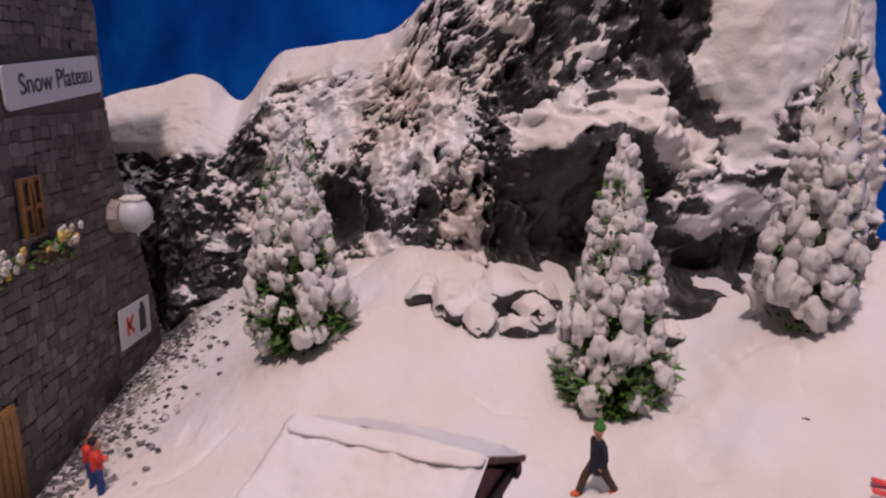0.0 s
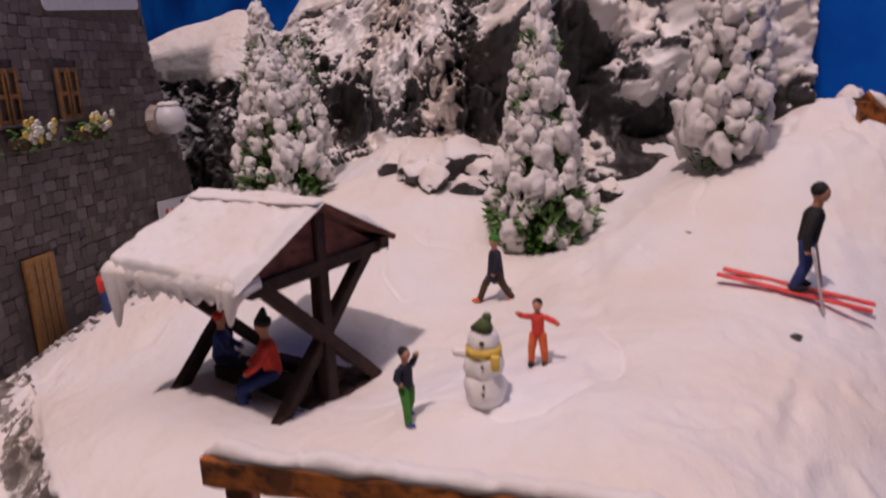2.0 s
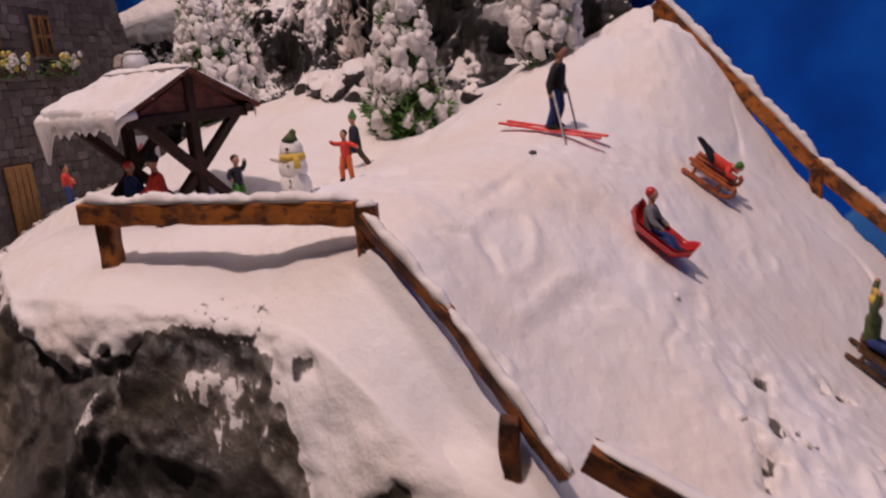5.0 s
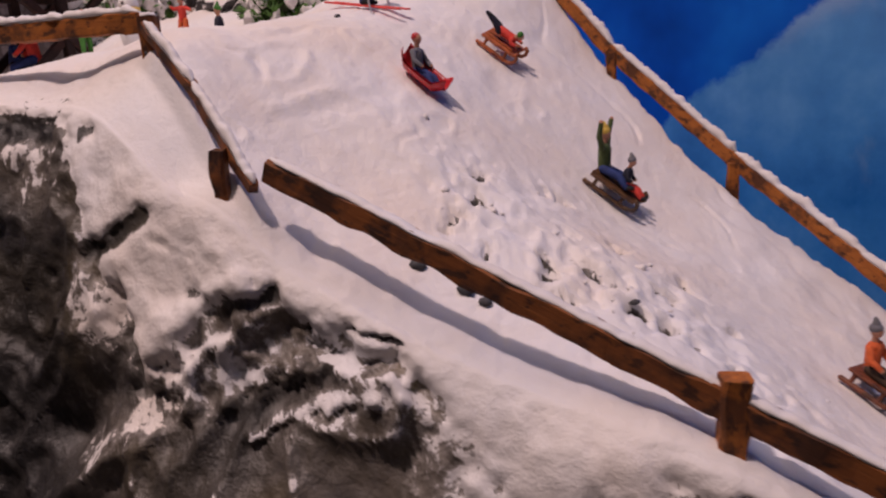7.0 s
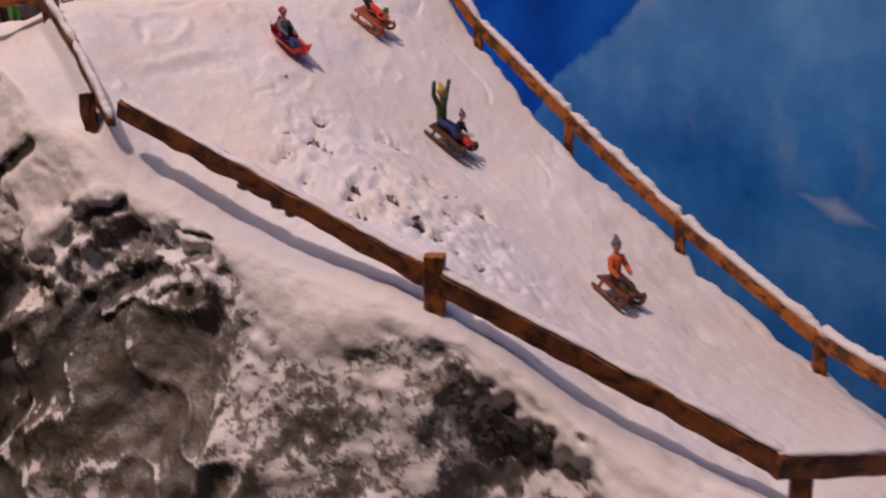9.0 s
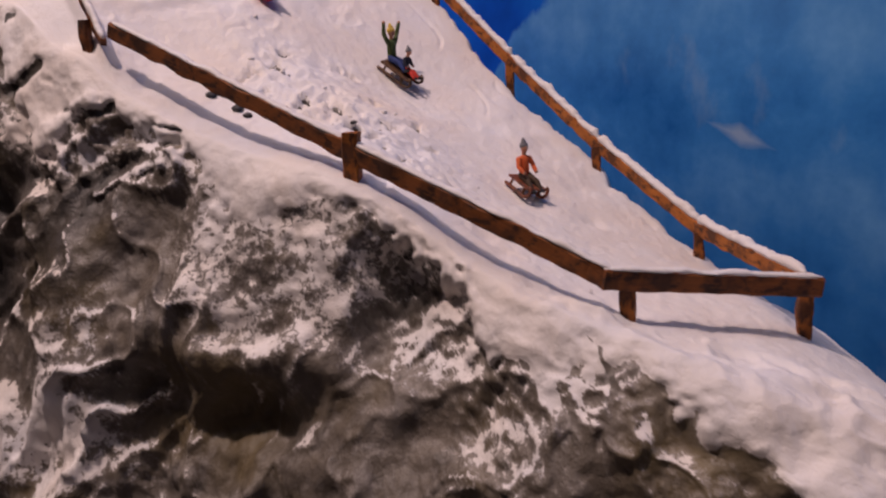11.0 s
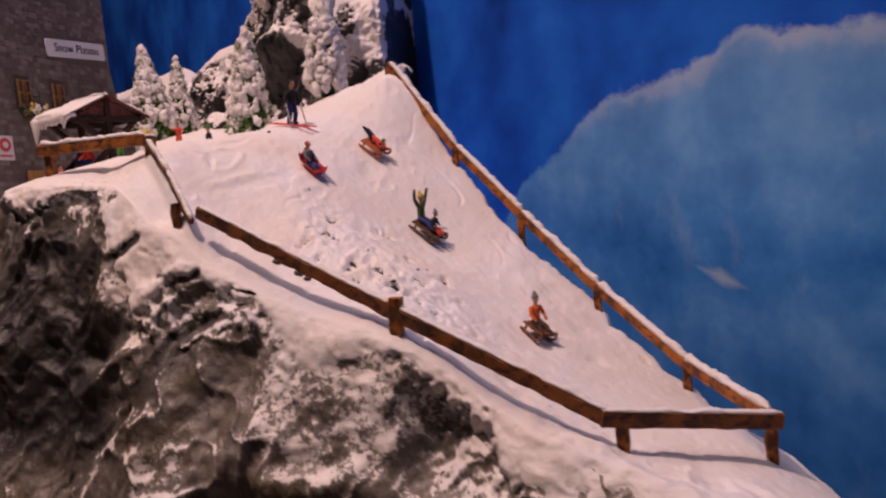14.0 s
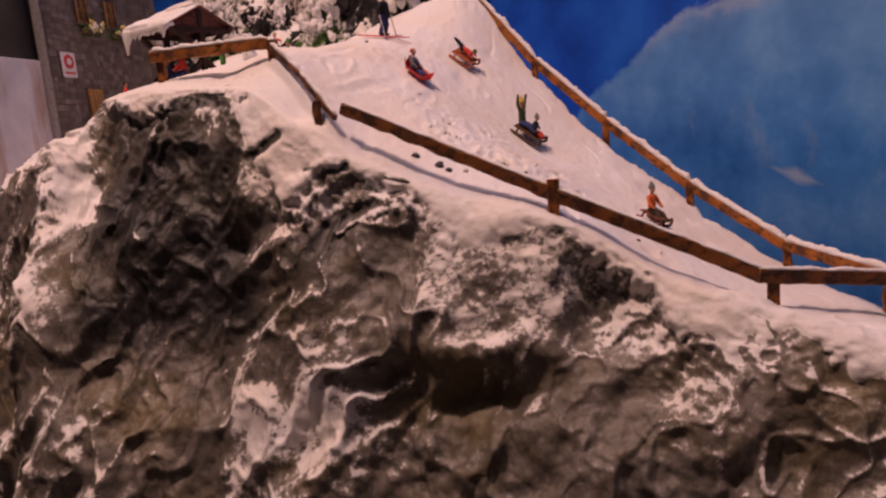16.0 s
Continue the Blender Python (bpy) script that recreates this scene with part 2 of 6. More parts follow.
SHUTTER = wood_material("ochre_shutter", (0.27, 0.13, 0.035), (0.19, 0.085, 0.022), (0.10, 0.045, 0.018), 2)
DOOR_WOOD = wood_material("ochre_door", (0.32, 0.17, 0.055), (0.26, 0.13, 0.04), (0.20, 0.095, 0.03), 1)
LEAF = plain("conifer_green", (0.070, 0.165, 0.030), 0.6, vary=0.6, scale=300)
NEEDLE_SHADE = plain("shaded_needles", (0.040, 0.055, 0.022), 0.8, vary=0.6, scale=500)
BARK = plain("brown_bark", (0.07, 0.045, 0.03), 0.8)
PETAL_Y = plain("yellow_petals", (0.65, 0.50, 0.12), 0.6)
PETAL_W = plain("white_petals", (0.72, 0.70, 0.64), 0.6)
PEBBLE = plain("dark_pebble", (0.045, 0.045, 0.05), 0.7, vary=0.5)
ROOM = plain("dim_room_paint", (0.10, 0.09, 0.10), 0.9, scale=8)
RED = plain("red_paint", (0.68, 0.055, 0.038), 0.8)
ORANGE = plain("orange_paint", (0.68, 0.13, 0.035), 0.8)
BLUE = plain("blue_paint", (0.02, 0.04, 0.16), 0.8)
NAVY = plain("navy_paint", (0.012, 0.014, 0.03), 0.8)
BLACK = plain("black_tone", (0.010, 0.010, 0.012), 0.8)
GREEN = plain("green_paint", (0.05, 0.20, 0.03), 0.8)
OLIVE = plain("olive_paint", (0.07, 0.10, 0.03), 0.8)
BROWN = plain("brown_paint", (0.06, 0.035, 0.02), 0.8)
YELLOW = plain("yellow_paint", (0.75, 0.52, 0.10), 0.8)
GREY = plain("grey_paint", (0.16, 0.16, 0.18), 0.8)
POLE_GREY = plain("pale_pole_paint", (0.60, 0.58, 0.60), 0.4)
SKIN = plain("flesh_paint", (0.50, 0.25, 0.16), 0.8)
BOB_RED = plain("deep_red_plastic", (0.50, 0.022, 0.030), 0.35)
WHITE_PAINT = plain("white_figure_paint", (0.84, 0.82, 0.80), 0.7, vary=0.05)
SKI_RED = plain("ski_red", (0.75, 0.07, 0.06), 0.35)
SLED_WOOD = wood_material("red_brown_sledge_wood", (0.24, 0.07, 0.03), (0.16, 0.045, 0.02), (0.06, 0.02, 0.01), 2)
SLED_ORANGE = wood_material("orange_sledge_wood", (0.52, 0.15, 0.04), (0.42, 0.10, 0.03), (0.2, 0.05, 0.02), 2)
SLED_PALE = wood_material("dark_sledge_wood", (0.15, 0.07, 0.025), (0.09, 0.04, 0.016), (0.03, 0.015, 0.008), 2)


# ---- noise on arrays ----
def lattice(ix, iy, iz, seed):
    h = (ix * 374761393 + iy * 668265263 + iz * 2147483647 + seed * 974634777) & 0xFFFFFFFF
    h = ((h ^ (h >> 13)) * 1274126177) & 0xFFFFFFFF
    h = ((h ^ (h >> 16)) * 2246822519) & 0xFFFFFFFF
    return ((h ^ (h >> 15)) & 0xFFFF) / 32767.5 - 1.0


def value_noise(x, y, z, seed=0):
    """Smooth noise, about -1 to 1, at lattice spacing 1."""
    x, y, z = (np.asarray(a, float) for a in (x, y, z))
    fx, fy, fz = np.floor(x), np.floor(y), np.floor(z)
    ix, iy, iz = fx.astype(np.int64), fy.astype(np.int64), fz.astype(np.int64)
    u, v, w = ((t * t * t * (t * (t * 6 - 15) + 10)) for t in (x - fx, y - fy, z - fz))
    out = 0
    for a, b, c in ((a, b, c) for a in (0, 1) for b in (0, 1) for c in (0, 1)):
        out = out + (u if a else 1 - u) * (v if b else 1 - v) * (w if c else 1 - w) * lattice(ix + a, iy + b, iz + c, seed)
    return out


def fractal(x, y, z, scale, octaves=4, gain=0.5, seed=0):
    out, amp = 0, 1.0
    for n in range(octaves):
        out = out + amp * value_noise(x * scale, y * scale, z * scale, seed + 17 * n)
        scale, amp = scale * 2.03, amp * gain
    return out


def ridged(x, y, z, scale, octaves=4, gain=0.5, seed=0):
    out, amp = 0, 1.0
    for n in range(octaves):
        out = out + amp * (1 - 2 * np.abs(value_noise(x * scale, y * scale, z * scale, seed + 29 * n)))
        scale, amp = scale * 2.1, amp * gain
    return out


def scoops(x, y, z, scale, seed=0):
    """Distance to the nearest of scattered centres: hollows with sharp ridges between them."""
    x, y, z = x * scale, y * scale, z * scale
    fx, fy, fz = (np.floor(a).astype(np.int64) for a in (x, y, z))
    near, next_near = np.full(x.shape, 9.0), np.full(x.shape, 9.0)
    for a, b, c in ((a, b, c) for a in (-1, 0, 1) for b in (-1, 0, 1) for c in (-1, 0, 1)):
        px, py, pz = (f + o + 0.5 + 0.45 * lattice(fx + a, fy + b, fz + c, seed + k) for k, (f, o) in enumerate(((fx, a), (fy, b), (fz, c))))
        d = (px - x) ** 2 + (py - y) ** 2 + (pz - z) ** 2
        next_near = np.minimum(next_near, np.maximum(near, d))
        near = np.minimum(near, d)
    return np.sqrt(near), np.sqrt(next_near)


def smooth(a, b, x):
    t = np.clip((x - a) / (b - a), 0, 1)
    return t * t * (3 - 2 * t)


# ---- mesh helpers ----
def part(name, bm, mat, parent=None, label="", at=None, smooth_shade=True):
    me = bpy.data.meshes.new(name)
    bm.to_mesh(me)
    bm.free()
    for m in mat if isinstance(mat, (list, tuple)) else [mat]:
        me.materials.append(m)
    if smooth_shade:
        me.polygons.foreach_set("use_smooth", [True] * len(me.polygons))
    ob = new(name, me)
    if parent is not None:
        ob.parent = parent
    if at is not None:
        ob.matrix_basis = at
    if label:
        ob["label"] = label
    return ob


def thing(name, at, label, category, group="", kind=""):
    ob = new(name)
    ob.empty_display_size = 0.005
    ob.matrix_basis = at if isinstance(at, Matrix) else pose(*at)
    return tagged(ob, label, category, group, kind)


def grid_mesh(name, x, y, z, mat, snow=None, loop=False):
    rows, cols = x.shape
    co = np.stack([x, y, z], -1).reshape(-1, 3)
    i = np.arange(rows * cols).reshape(rows, cols)
    a, b, c, d = i[:-1, :-1].ravel(), i[:-1, 1:].ravel(), i[1:, 1:].ravel(), i[1:, :-1].ravel()
    quads = np.stack([a, b, c, d], -1)
    me = bpy.data.meshes.new(name)
    me.vertices.add(len(co))
    me.vertices.foreach_set("co", co.ravel())
    me.loops.add(quads.size)
    me.loops.foreach_set("vertex_index", quads.ravel())
    me.polygons.add(len(quads))
    me.polygons.foreach_set("loop_start", np.arange(0, quads.size, 4))
    me.polygons.foreach_set("use_smooth", np.ones(len(quads), bool))
    me.update(calc_edges=True)
    me.validate()
    if snow is not None:
        me.attributes.new("snow", "FLOAT", "POINT").data.foreach_set("value", snow.ravel().astype(np.float32))
    me.materials.append(mat)
    return new(name, me)


def box(bm, lo, hi, bevel=0.0, m=None, mat=0):
    made = bmesh.ops.create_cube(bm, size=1.0)["verts"]
    lo, hi = Vector(lo), Vector(hi)
    for v in made:
        v.co = Vector([(lo[k] + hi[k]) / 2 + v.co[k] * (hi[k] - lo[k]) for k in range(3)])
    edges = list({e for v in made for e in v.link_edges})
    faces = list({f for v in made for f in v.link_faces})
    if bevel:
        r = bmesh.ops.bevel(bm, geom=edges, offset=bevel, segments=2, profile=0.6, affect="EDGES")
        made = list({v for f in r["faces"] for v in f.verts} | {v for v in made if v.is_valid})
        faces = list({f for v in made for f in v.link_faces})
    for f in faces:
        f.material_index = mat
    if m is not None:
        bmesh.ops.transform(bm, matrix=m, verts=made)
    return made


def ball(bm, at, r, mat=0, sub=2, m=None, rough=0.0, seed=0):
    r = Vector(r) if isinstance(r, (tuple, list)) else Vector((r, r, r))
    made = bmesh.ops.create_icosphere(bm, subdivisions=sub, radius=1.0)["verts"]
    for v in made:
        k = 1 + rough * noise.noise(v.co * 1.7 + Vector((seed * 3.1, seed * 1.7, 0))) if rough else 1.0
        v.co = Vector((v.co.x * r.x, v.co.y * r.y, v.co.z * r.z)) * k
        if m is not None:
            v.co = m.to_3x3() @ v.co
        v.co += Vector(at)
    for f in {f for v in made for f in v.link_faces}:
        f.material_index = mat
    return made


def limb(bm, a, b, ra, rb, mat=0, sides=8):
    """A tapered rod with rounded ends."""
    a, b = Vector(a), Vector(b)
    d = (b - a).normalized()
    q = d.to_track_quat("Z", "Y")
    rings = []
    length = (b - a).length
    for s, k in ((-ra * 0.8, 0.45 * ra), (-ra * 0.3, 0.9 * ra), (0, ra), (length, rb), (length + rb * 0.3, 0.9 * rb), (length + rb * 0.8, 0.45 * rb)):
        rings.append([bm.verts.new(a + q @ Vector((k * math.cos(t), k * math.sin(t), s))) for t in [2 * math.pi * n / sides for n in range(sides)]])
    faces = []
    for r0, r1 in zip(rings, rings[1:]):
        for n in range(sides):
            faces.append(bm.faces.new((r0[n], r0[(n + 1) % sides], r1[(n + 1) % sides], r1[n])))
    faces += [bm.faces.new(rings[0][::-1]), bm.faces.new(rings[-1])]
    for f in faces:
        f.material_index = mat


def frame_between(p, q):
    """A pose at p with x towards q and z as upright as it can be."""
    p, q = Vector(p), Vector(q)
    x = (q - p).normalized()
    y = Vector((0, 0, 1)).cross(x).normalized()
    z = x.cross(y)
    return Matrix.Translation(p) @ Matrix((x, y, z)).transposed().to_4x4(), (q - p).length


# ---- ground: snowy plateau, sledging slope and painted cliff, one sheet ----
BUMPS = [(0.049, 0.108, -5.4), (0.122, 0.113, 9.8), (-0.023, 0.129, 8.4), (0.159, 0.043, -5.0), (0.166, -0.035, 6.3), (-0.06, 0.1, 5.8), (0.065, 0.006, 11.4), (0.021, 0.057, -6.2), (0.092, 0.064, 2.8), (0.016, 0.013, 2.5), (0.06, 0.128, -8.9), (0.04, 0.085, -7.1), (0.285, -0.03, -5.6), (0.088, 0.109, 4.0), (0.155, -0.003, 3.6), (0.154, 0.094, -2.6), (0.259, -0.025, 3.8), (0.193, 0.011, -2.1), (0.014, 0.133, 2.6), (-0.008, 0.044, 2.8), (-0.083, 0.2, -2.4), (0.032, 0.033, 3.3), (0.106, 0.039, 2.0), (0.224, -0.044, -1.2), (0.121, 0.072, -1.6), (0.184, 0.074, -1.9), (0.053, -0.002, -7.9), (-0.07, 0.04, 4.5), (-0.09, 0.04, -4.4), (0.122, 0.002, 1.8), (0.19, -0.041, -1.3), (0.141, 0.031, -1.6), (0.101, -0.009, -0.9), (0.066, 0.024, 2.6), (0.080, 0.042, 1.8), (0.0916, 0.066, -1.8), (-0.024, 0.032, 2.6)]


def quadric(c, x, y):
    x, y = x * 10, y * 10
    return c[0] + c[1] * x + c[2] * y + c[3] * x * x + c[4] * x * y + c[5] * y * y


def snow_height(x, y):
    """The smooth height of the snow: a plateau meeting a slope, with mounds and hollows."""
    x, y = np.asarray(x, float), np.asarray(y, float)
    a = quadric((0.2122, 0.0143, 0.0182, -0.013, 0.0101, 0.001), x, y)
    b = quadric((0.2438, -0.0466, 0.0777, 0.0004, -0.0295, 0.0136), x, y)
    h = 0.5 * (a + b - np.sqrt((a - b) ** 2 + 0.006**2))
    for bx, by, mm in BUMPS:
        h = h + mm * 0.001 * np.exp(-((x - bx) ** 2 + (y - by) ** 2) / (2 * 0.016**2))
    along, side = (x - 0.0634) * 0.792 - (y - 0.0052) * 0.610, (x - 0.0634) * 0.610 + (y - 0.0052) * 0.792
    bank = smooth(-0.0014, 0.0008, side) * np.exp(-((np.maximum(side, 0) / 0.011) ** 2)) * smooth(-0.004, 0.006, along) * (1 - smooth(0.030, 0.046, along))
    h = h + 0.0030 * bank + 0.0028 * np.exp(-(((x - 0.090) / 0.007) ** 2 + ((y + 0.017) / 0.006) ** 2))
    # the rough bank beside the top of the wall-side fence
    h = h + 0.0048 * np.exp(-(((x - 0.116) / 0.010) ** 2 + ((y - 0.130) / 0.012) ** 2))
    return h + 0.006 * np.exp(-(((x - 0.002) / 0.016) ** 2 + ((y - 0.168) / 0.016) ** 2))


EDGE_X = (-0.13, -0.085, -0.067, -0.056, -0.038, -0.004, 0.012, 0.052, 0.071, 0.095, 0.12, 0.15, 0.187, 0.21, 0.24, 0.28, 0.37)
EDGE_Y = (0.115, 0.100, 0.083, 0.069, 0.047, 0.010, 0.004, -0.001, -0.013, -0.021, -0.027, -0.035, -0.043, -0.054, -0.066, -0.075, -0.09)


def edge_y(x):
    x = np.asarray(x, float)
    return sum(np.interp(x + d, EDGE_X, EDGE_Y) for d in (-0.006, -0.003, 0.0, 0.003, 0.006)) / 5


def right_drop(x, y):
    """How far a place lies past the wall-side edge of the slope."""
    w, s = 0.629 * x + 0.777 * y, 0.777 * x - 0.629 * y
    ragged = 0.0020 * fractal(s, 0 * s, 0 * s, 95, 4, 0.65, 77)
    return np.maximum(0, w + ragged - np.interp(s, (-0.06, -0.02, 0.005, 0.025, 0.040, 0.06, 0.13, 0.18, 0.225, 0.30), (0.30, 0.192, 0.183, 0.173, 0.169, 0.1700, 0.1705, 0.1640, 0.152, 0.150)))


def ground_height(x, y):
    x, y = np.asarray(x, float), np.asarray(y, float)
    h = snow_height(x, np.maximum(y, edge_y(x)))
    over = np.maximum(0, edge_y(x) - y)
    steep = np.interp(x, (-0.13, -0.05, -0.02, 0.02, 0.05, 0.1, 0.2, 0.235, 0.3), (1.4, 1.5, 1.8, 2.8, 3.2, 2.9, 2.5, 1.5, 1.2))
    fall = steep * (np.sqrt(over**2 + 0.004**2) - 0.004)
    far = np.interp(x, (-0.095, -0.07, -0.045), (0.032, 0.012, 0.0))
    reach = np.where(over < 0.012, over, np.maximum(0.012, over - far))
    shelf = np.interp(reach, (0, 0.003, 0.012, 0.035, 0.045, 0.12), (0, 0.001, 0.011, 0.016, 0.030, 0.21)) - smooth(0, 0.012, over) * np.interp(x, (-0.09, -0.07, -0.04), (0.007, 0.005, 0.0))
    left = 1 - smooth(-0.035, -0.006, x)
    h = h - fall * (1 - left) - shelf * left
    r = right_drop(x, y)
    return h - 3.5 * (np.sqrt(r * r + 0.003**2) - 0.003)


def on_ground(x, y, lift=0.0):
    return (x, y, float(ground_height(x, y)) + lift)


# where the crust of the slope is broken
BROKEN = ((0.1253, 0.0197), (0.1268, 0.0109), (0.1221, -0.0005), (0.1236, 0.0040), (0.1408, 0.0304), (0.1299, -0.0036), (0.1399, -0.0002), (0.1529, 0.0200), (0.1476, 0.0025), (0.1608, 0.0047), (0.1411, -0.0038), (0.1436, -0.0093), (0.1555, -0.0055), (0.1605, -0.0066), (0.1728, 0.0052), (0.1659, 0.0150), (0.1700, -0.0120))


def build_ground():
    nx = 900
    xs = np.linspace(-0.13, 0.37, nx)
    top = np.linspace(0, 1, 300)
    top = 0.45 * top + 0.55 * (1 - (1 - top) ** 2)
    fall = np.linspace(0, 1, 350)[1:] ** 1.1
    e = edge_y(xs)
    Y = np.concatenate([0.25 + (e - 0.25) * top[:, None], e - 0.105 * fall[:, None]], 0)
    X = np.broadcast_to(xs, Y.shape).copy()
    Z = ground_height(X, Y)
    over = e - Y
    east_rim = smooth(0.160, 0.172, X) * (1 - smooth(0.225, 0.24, X))
    rim = np.interp(X, RIM_X, RIM_OVER) + (0.0012 + 0.0008 * east_rim) * fractal(X, 0 * X, Z, 90, 3, 0.6, 71) + (0.0007 + 0.0006 * east_rim) * fractal(X, Y, Z, 420, 2, 0.6, 73)
    cliff = smooth(-0.001, 0.006, over) * (1 - 0.55 * smooth(0.25, 0.28, X)) * (0.12 + 0.88 * smooth(-0.001, 0.003, over - rim))
    # scooped rock: tall hollows between ribs, smaller dishes, thin creases
    wx, wz = fractal(X, Y, Z, 38, 3, seed=3) * 0.010, fractal(X, Y, Z, 38, 3, seed=5) * 0.010
    lean = X - 0.45 * Z
    big = fractal(lean, Y, Z, 22, 2, 0.5, 7)
    bowl, bowl2 = scoops(lean + 1.5 * wx, Y * 0.6, Z * 0.50 + wz, 50, 11)
    dish, dish2 = scoops(lean + wx * 1.2, Y, Z * 0.60 + wz, 100, 23)
    chip, chip2 = scoops(X + wx * 0.4, Y, Z + wz * 0.4, 260, 29)
    crest = 1 - smooth(0.0, 0.075, bowl2 - bowl)
    crease = (1 - smooth(0.0, 0.09, dish2 - dish)) * smooth(-0.1, 0.5, big)
    fine = fractal(X, Y, Z, 420, 3, 0.6, 33)
    gully = ridged(lean + wx, Y * 0.3, Z * 0.25, 75, 2, 0.5, 37) * smooth(0.0, 0.6, fractal(X, Y, Z, 18, 1, 0.5, 39))
    rib = (1 - np.abs(value_noise((lean + 1.4 * wx) * 62, Y * 20, (Z + wz) * 17, 38))) ** 7 * smooth(-0.1, 0.4, fractal(X, Y, Z, 40, 1, 0.5, 36))
    def blot(x, z, rx, rz):
        return np.exp(-((((X + 0.5 * wx - x) / rx) ** 2 + ((Z + 0.5 * wz - z) / rz) ** 2) ** 1.5))
    broken = smooth(-0.05, 0.45, fractal(X, Y, Z, 30, 2, 0.5, 8))
    push = cliff * (0.0024 * rib + 0.0062 * big + 0.0020 * fractal(lean, Y, Z * 0.7, 70, 3, 0.5, 9) + 0.0056 * (1.25 * bowl**2 - 0.4) + 0.0022 * (1.25 * dish**2 - 0.4) * broken + 0.0006 * crest + 0.0011 * (1.25 * chip**2 - 0.4) * broken - 0.0010 * np.maximum(gully, 0) + 0.00030 * fine)
    # the smooth cushion of snow that hangs over the rock, and lips undercut beside it
    span = smooth(0.121, 0.127, X) * (1 - smooth(0.163, 0.172, X))
    west_lip = smooth(0.072, 0.077, X) * (1 - smooth(0.094, 0.098, X))
    push = push + span * (0.0012 * np.exp(-(((over - rim + 0.0030) / 0.0030) ** 2)) - 0.0014 * np.exp(-(((over - rim - 0.0009) / 0.0007) ** 2)))
    push = push + west_lip * (0.0010 * np.exp(-(((over - rim + 0.0015) / 0.0015) ** 2)) - 0.0010 * smooth(-0.2, 0.4, fractal(X, 0 * X, 0 * X, 120, 2, 0.5, 76)) * np.exp(-(((over - rim - 0.0012) / 0.0011) ** 2)))
    push = push * (1 - 0.85 * span * np.exp(-(((over - rim - 0.002) / 0.008) ** 2)))
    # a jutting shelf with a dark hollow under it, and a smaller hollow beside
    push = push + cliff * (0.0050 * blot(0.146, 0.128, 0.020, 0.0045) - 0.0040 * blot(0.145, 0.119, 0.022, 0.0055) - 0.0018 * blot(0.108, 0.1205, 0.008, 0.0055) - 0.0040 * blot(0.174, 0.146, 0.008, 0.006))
    push = push * (1 - 0.65 * blot(0.067, 0.185, 0.015, 0.011))
    soft = 1 - smooth(-0.004, 0.004, over)
    near_rim = (0.55 + 0.45 * smooth(0.06, 0.075, X)) * (1 - smooth(0.195, 0.215, X)) * smooth(-0.001, 0.001, over - rim) * (1 - smooth(0.002, 0.004 + 0.006 * smooth(0.055, 0.075, X) + 0.006 * smooth(0.115, 0.13, X), over - rim))
    lip = smooth(0.0, 0.5, fractal(X, 0 * X, 0 * X, 55, 2, 0.5, 75)) * np.exp(-(((over - rim - 0.0012) / 0.0013) ** 2)) * smooth(-0.01, 0.0, X) * (1 - smooth(0.22, 0.25, X)) * (1 - 0.8 * span) * (1 - 0.7 * west_lip)
    scuffed = np.exp(-((((X - 0.148) * 0.89 - (Y - 0.004) * 0.45) / 0.036) ** 2 + (((X - 0.148) * 0.45 + (Y - 0.004) * 0.89) / 0.0125) ** 2))
    clod, clod2 = scoops(X + 0.3 * wx, Y, 0 * X, 230, 49)
    crumbs = smooth(0.62, 0.2, clod) * smooth(-0.35, 0.35, value_noise(X * 120, Y * 120, 0 * X, 47))
    pits = value_noise(X * 215, Y * 215, 0 * X, 41) + 0.5 * value_noise(X * 620, Y * 620, 0 * X, 43)
    dents = smooth(0.25, 0.85, pits) * scuffed
    rings = 0 * X
    for cx, cy, a, b, turn in ((0.0847, 0.0203, 0.0088, 0.0048, 1.3), (0.0990, 0.0190, 0.0075, 0.0026, 0.5), (0.1110, 0.0107, 0.0050, 0.0022, 0.2), (0.098, 0.0435, 0.0058, 0.0030, 0.3), (0.1160, 0.0290, 0.0050, 0.0025, 1.0), (0.0700, 0.0300, 0.0080, 0.0035, 0.2), (0.1330, 0.0550, 0.0060, 0.0026, 0.8), (0.0830, -0.0040, 0.0045, 0.0022, 0.4)):
        u, v = (X - cx) * math.cos(turn) + (Y - cy) * math.sin(turn), (Y - cy) * math.cos(turn) - (X - cx) * math.sin(turn)
        q = np.sqrt((u / a) ** 2 + (v / b) ** 2)
        rings = rings + 0.0004 * np.exp(-(((q - 1.0) / 0.15) ** 2)) * smooth(-0.9, 0.3, value_noise(X * 190, Y * 190, 0 * X, 48)) - 0.0003 * smooth(1.0, 0.6, q)
    def crease_line(p, q, wide):
        """Nearness to a short line drawn on the snow."""
        dx, dy = q[0] - p[0], q[1] - p[1]
        k = np.clip(((X - p[0]) * dx + (Y - p[1]) * dy) / (dx * dx + dy * dy), 0, 1)
        return np.exp(-(((X + 0.10 * wx - p[0] - k * dx) ** 2 + (Y + 0.10 * wz - p[1] - k * dy) ** 2) / wide**2))
    for p, q, tall in (((0.0788, 0.0289), (0.0866, 0.0462), 0.0009), ((0.0877, 0.0074), (0.0922, 0.0146), 0.0009), ((0.0922, 0.0146), (0.0972, 0.0213), 0.0008), ((0.0985, 0.0225), (0.1049, 0.0304), 0.0007), ((0.0754, -0.0200), (0.0860, -0.0222), 0.0008), ((0.0860, -0.0222), (0.0964, -0.0232), 0.0007), ((0.1110, 0.0107), (0.1210, 0.0150), 0.0006)):
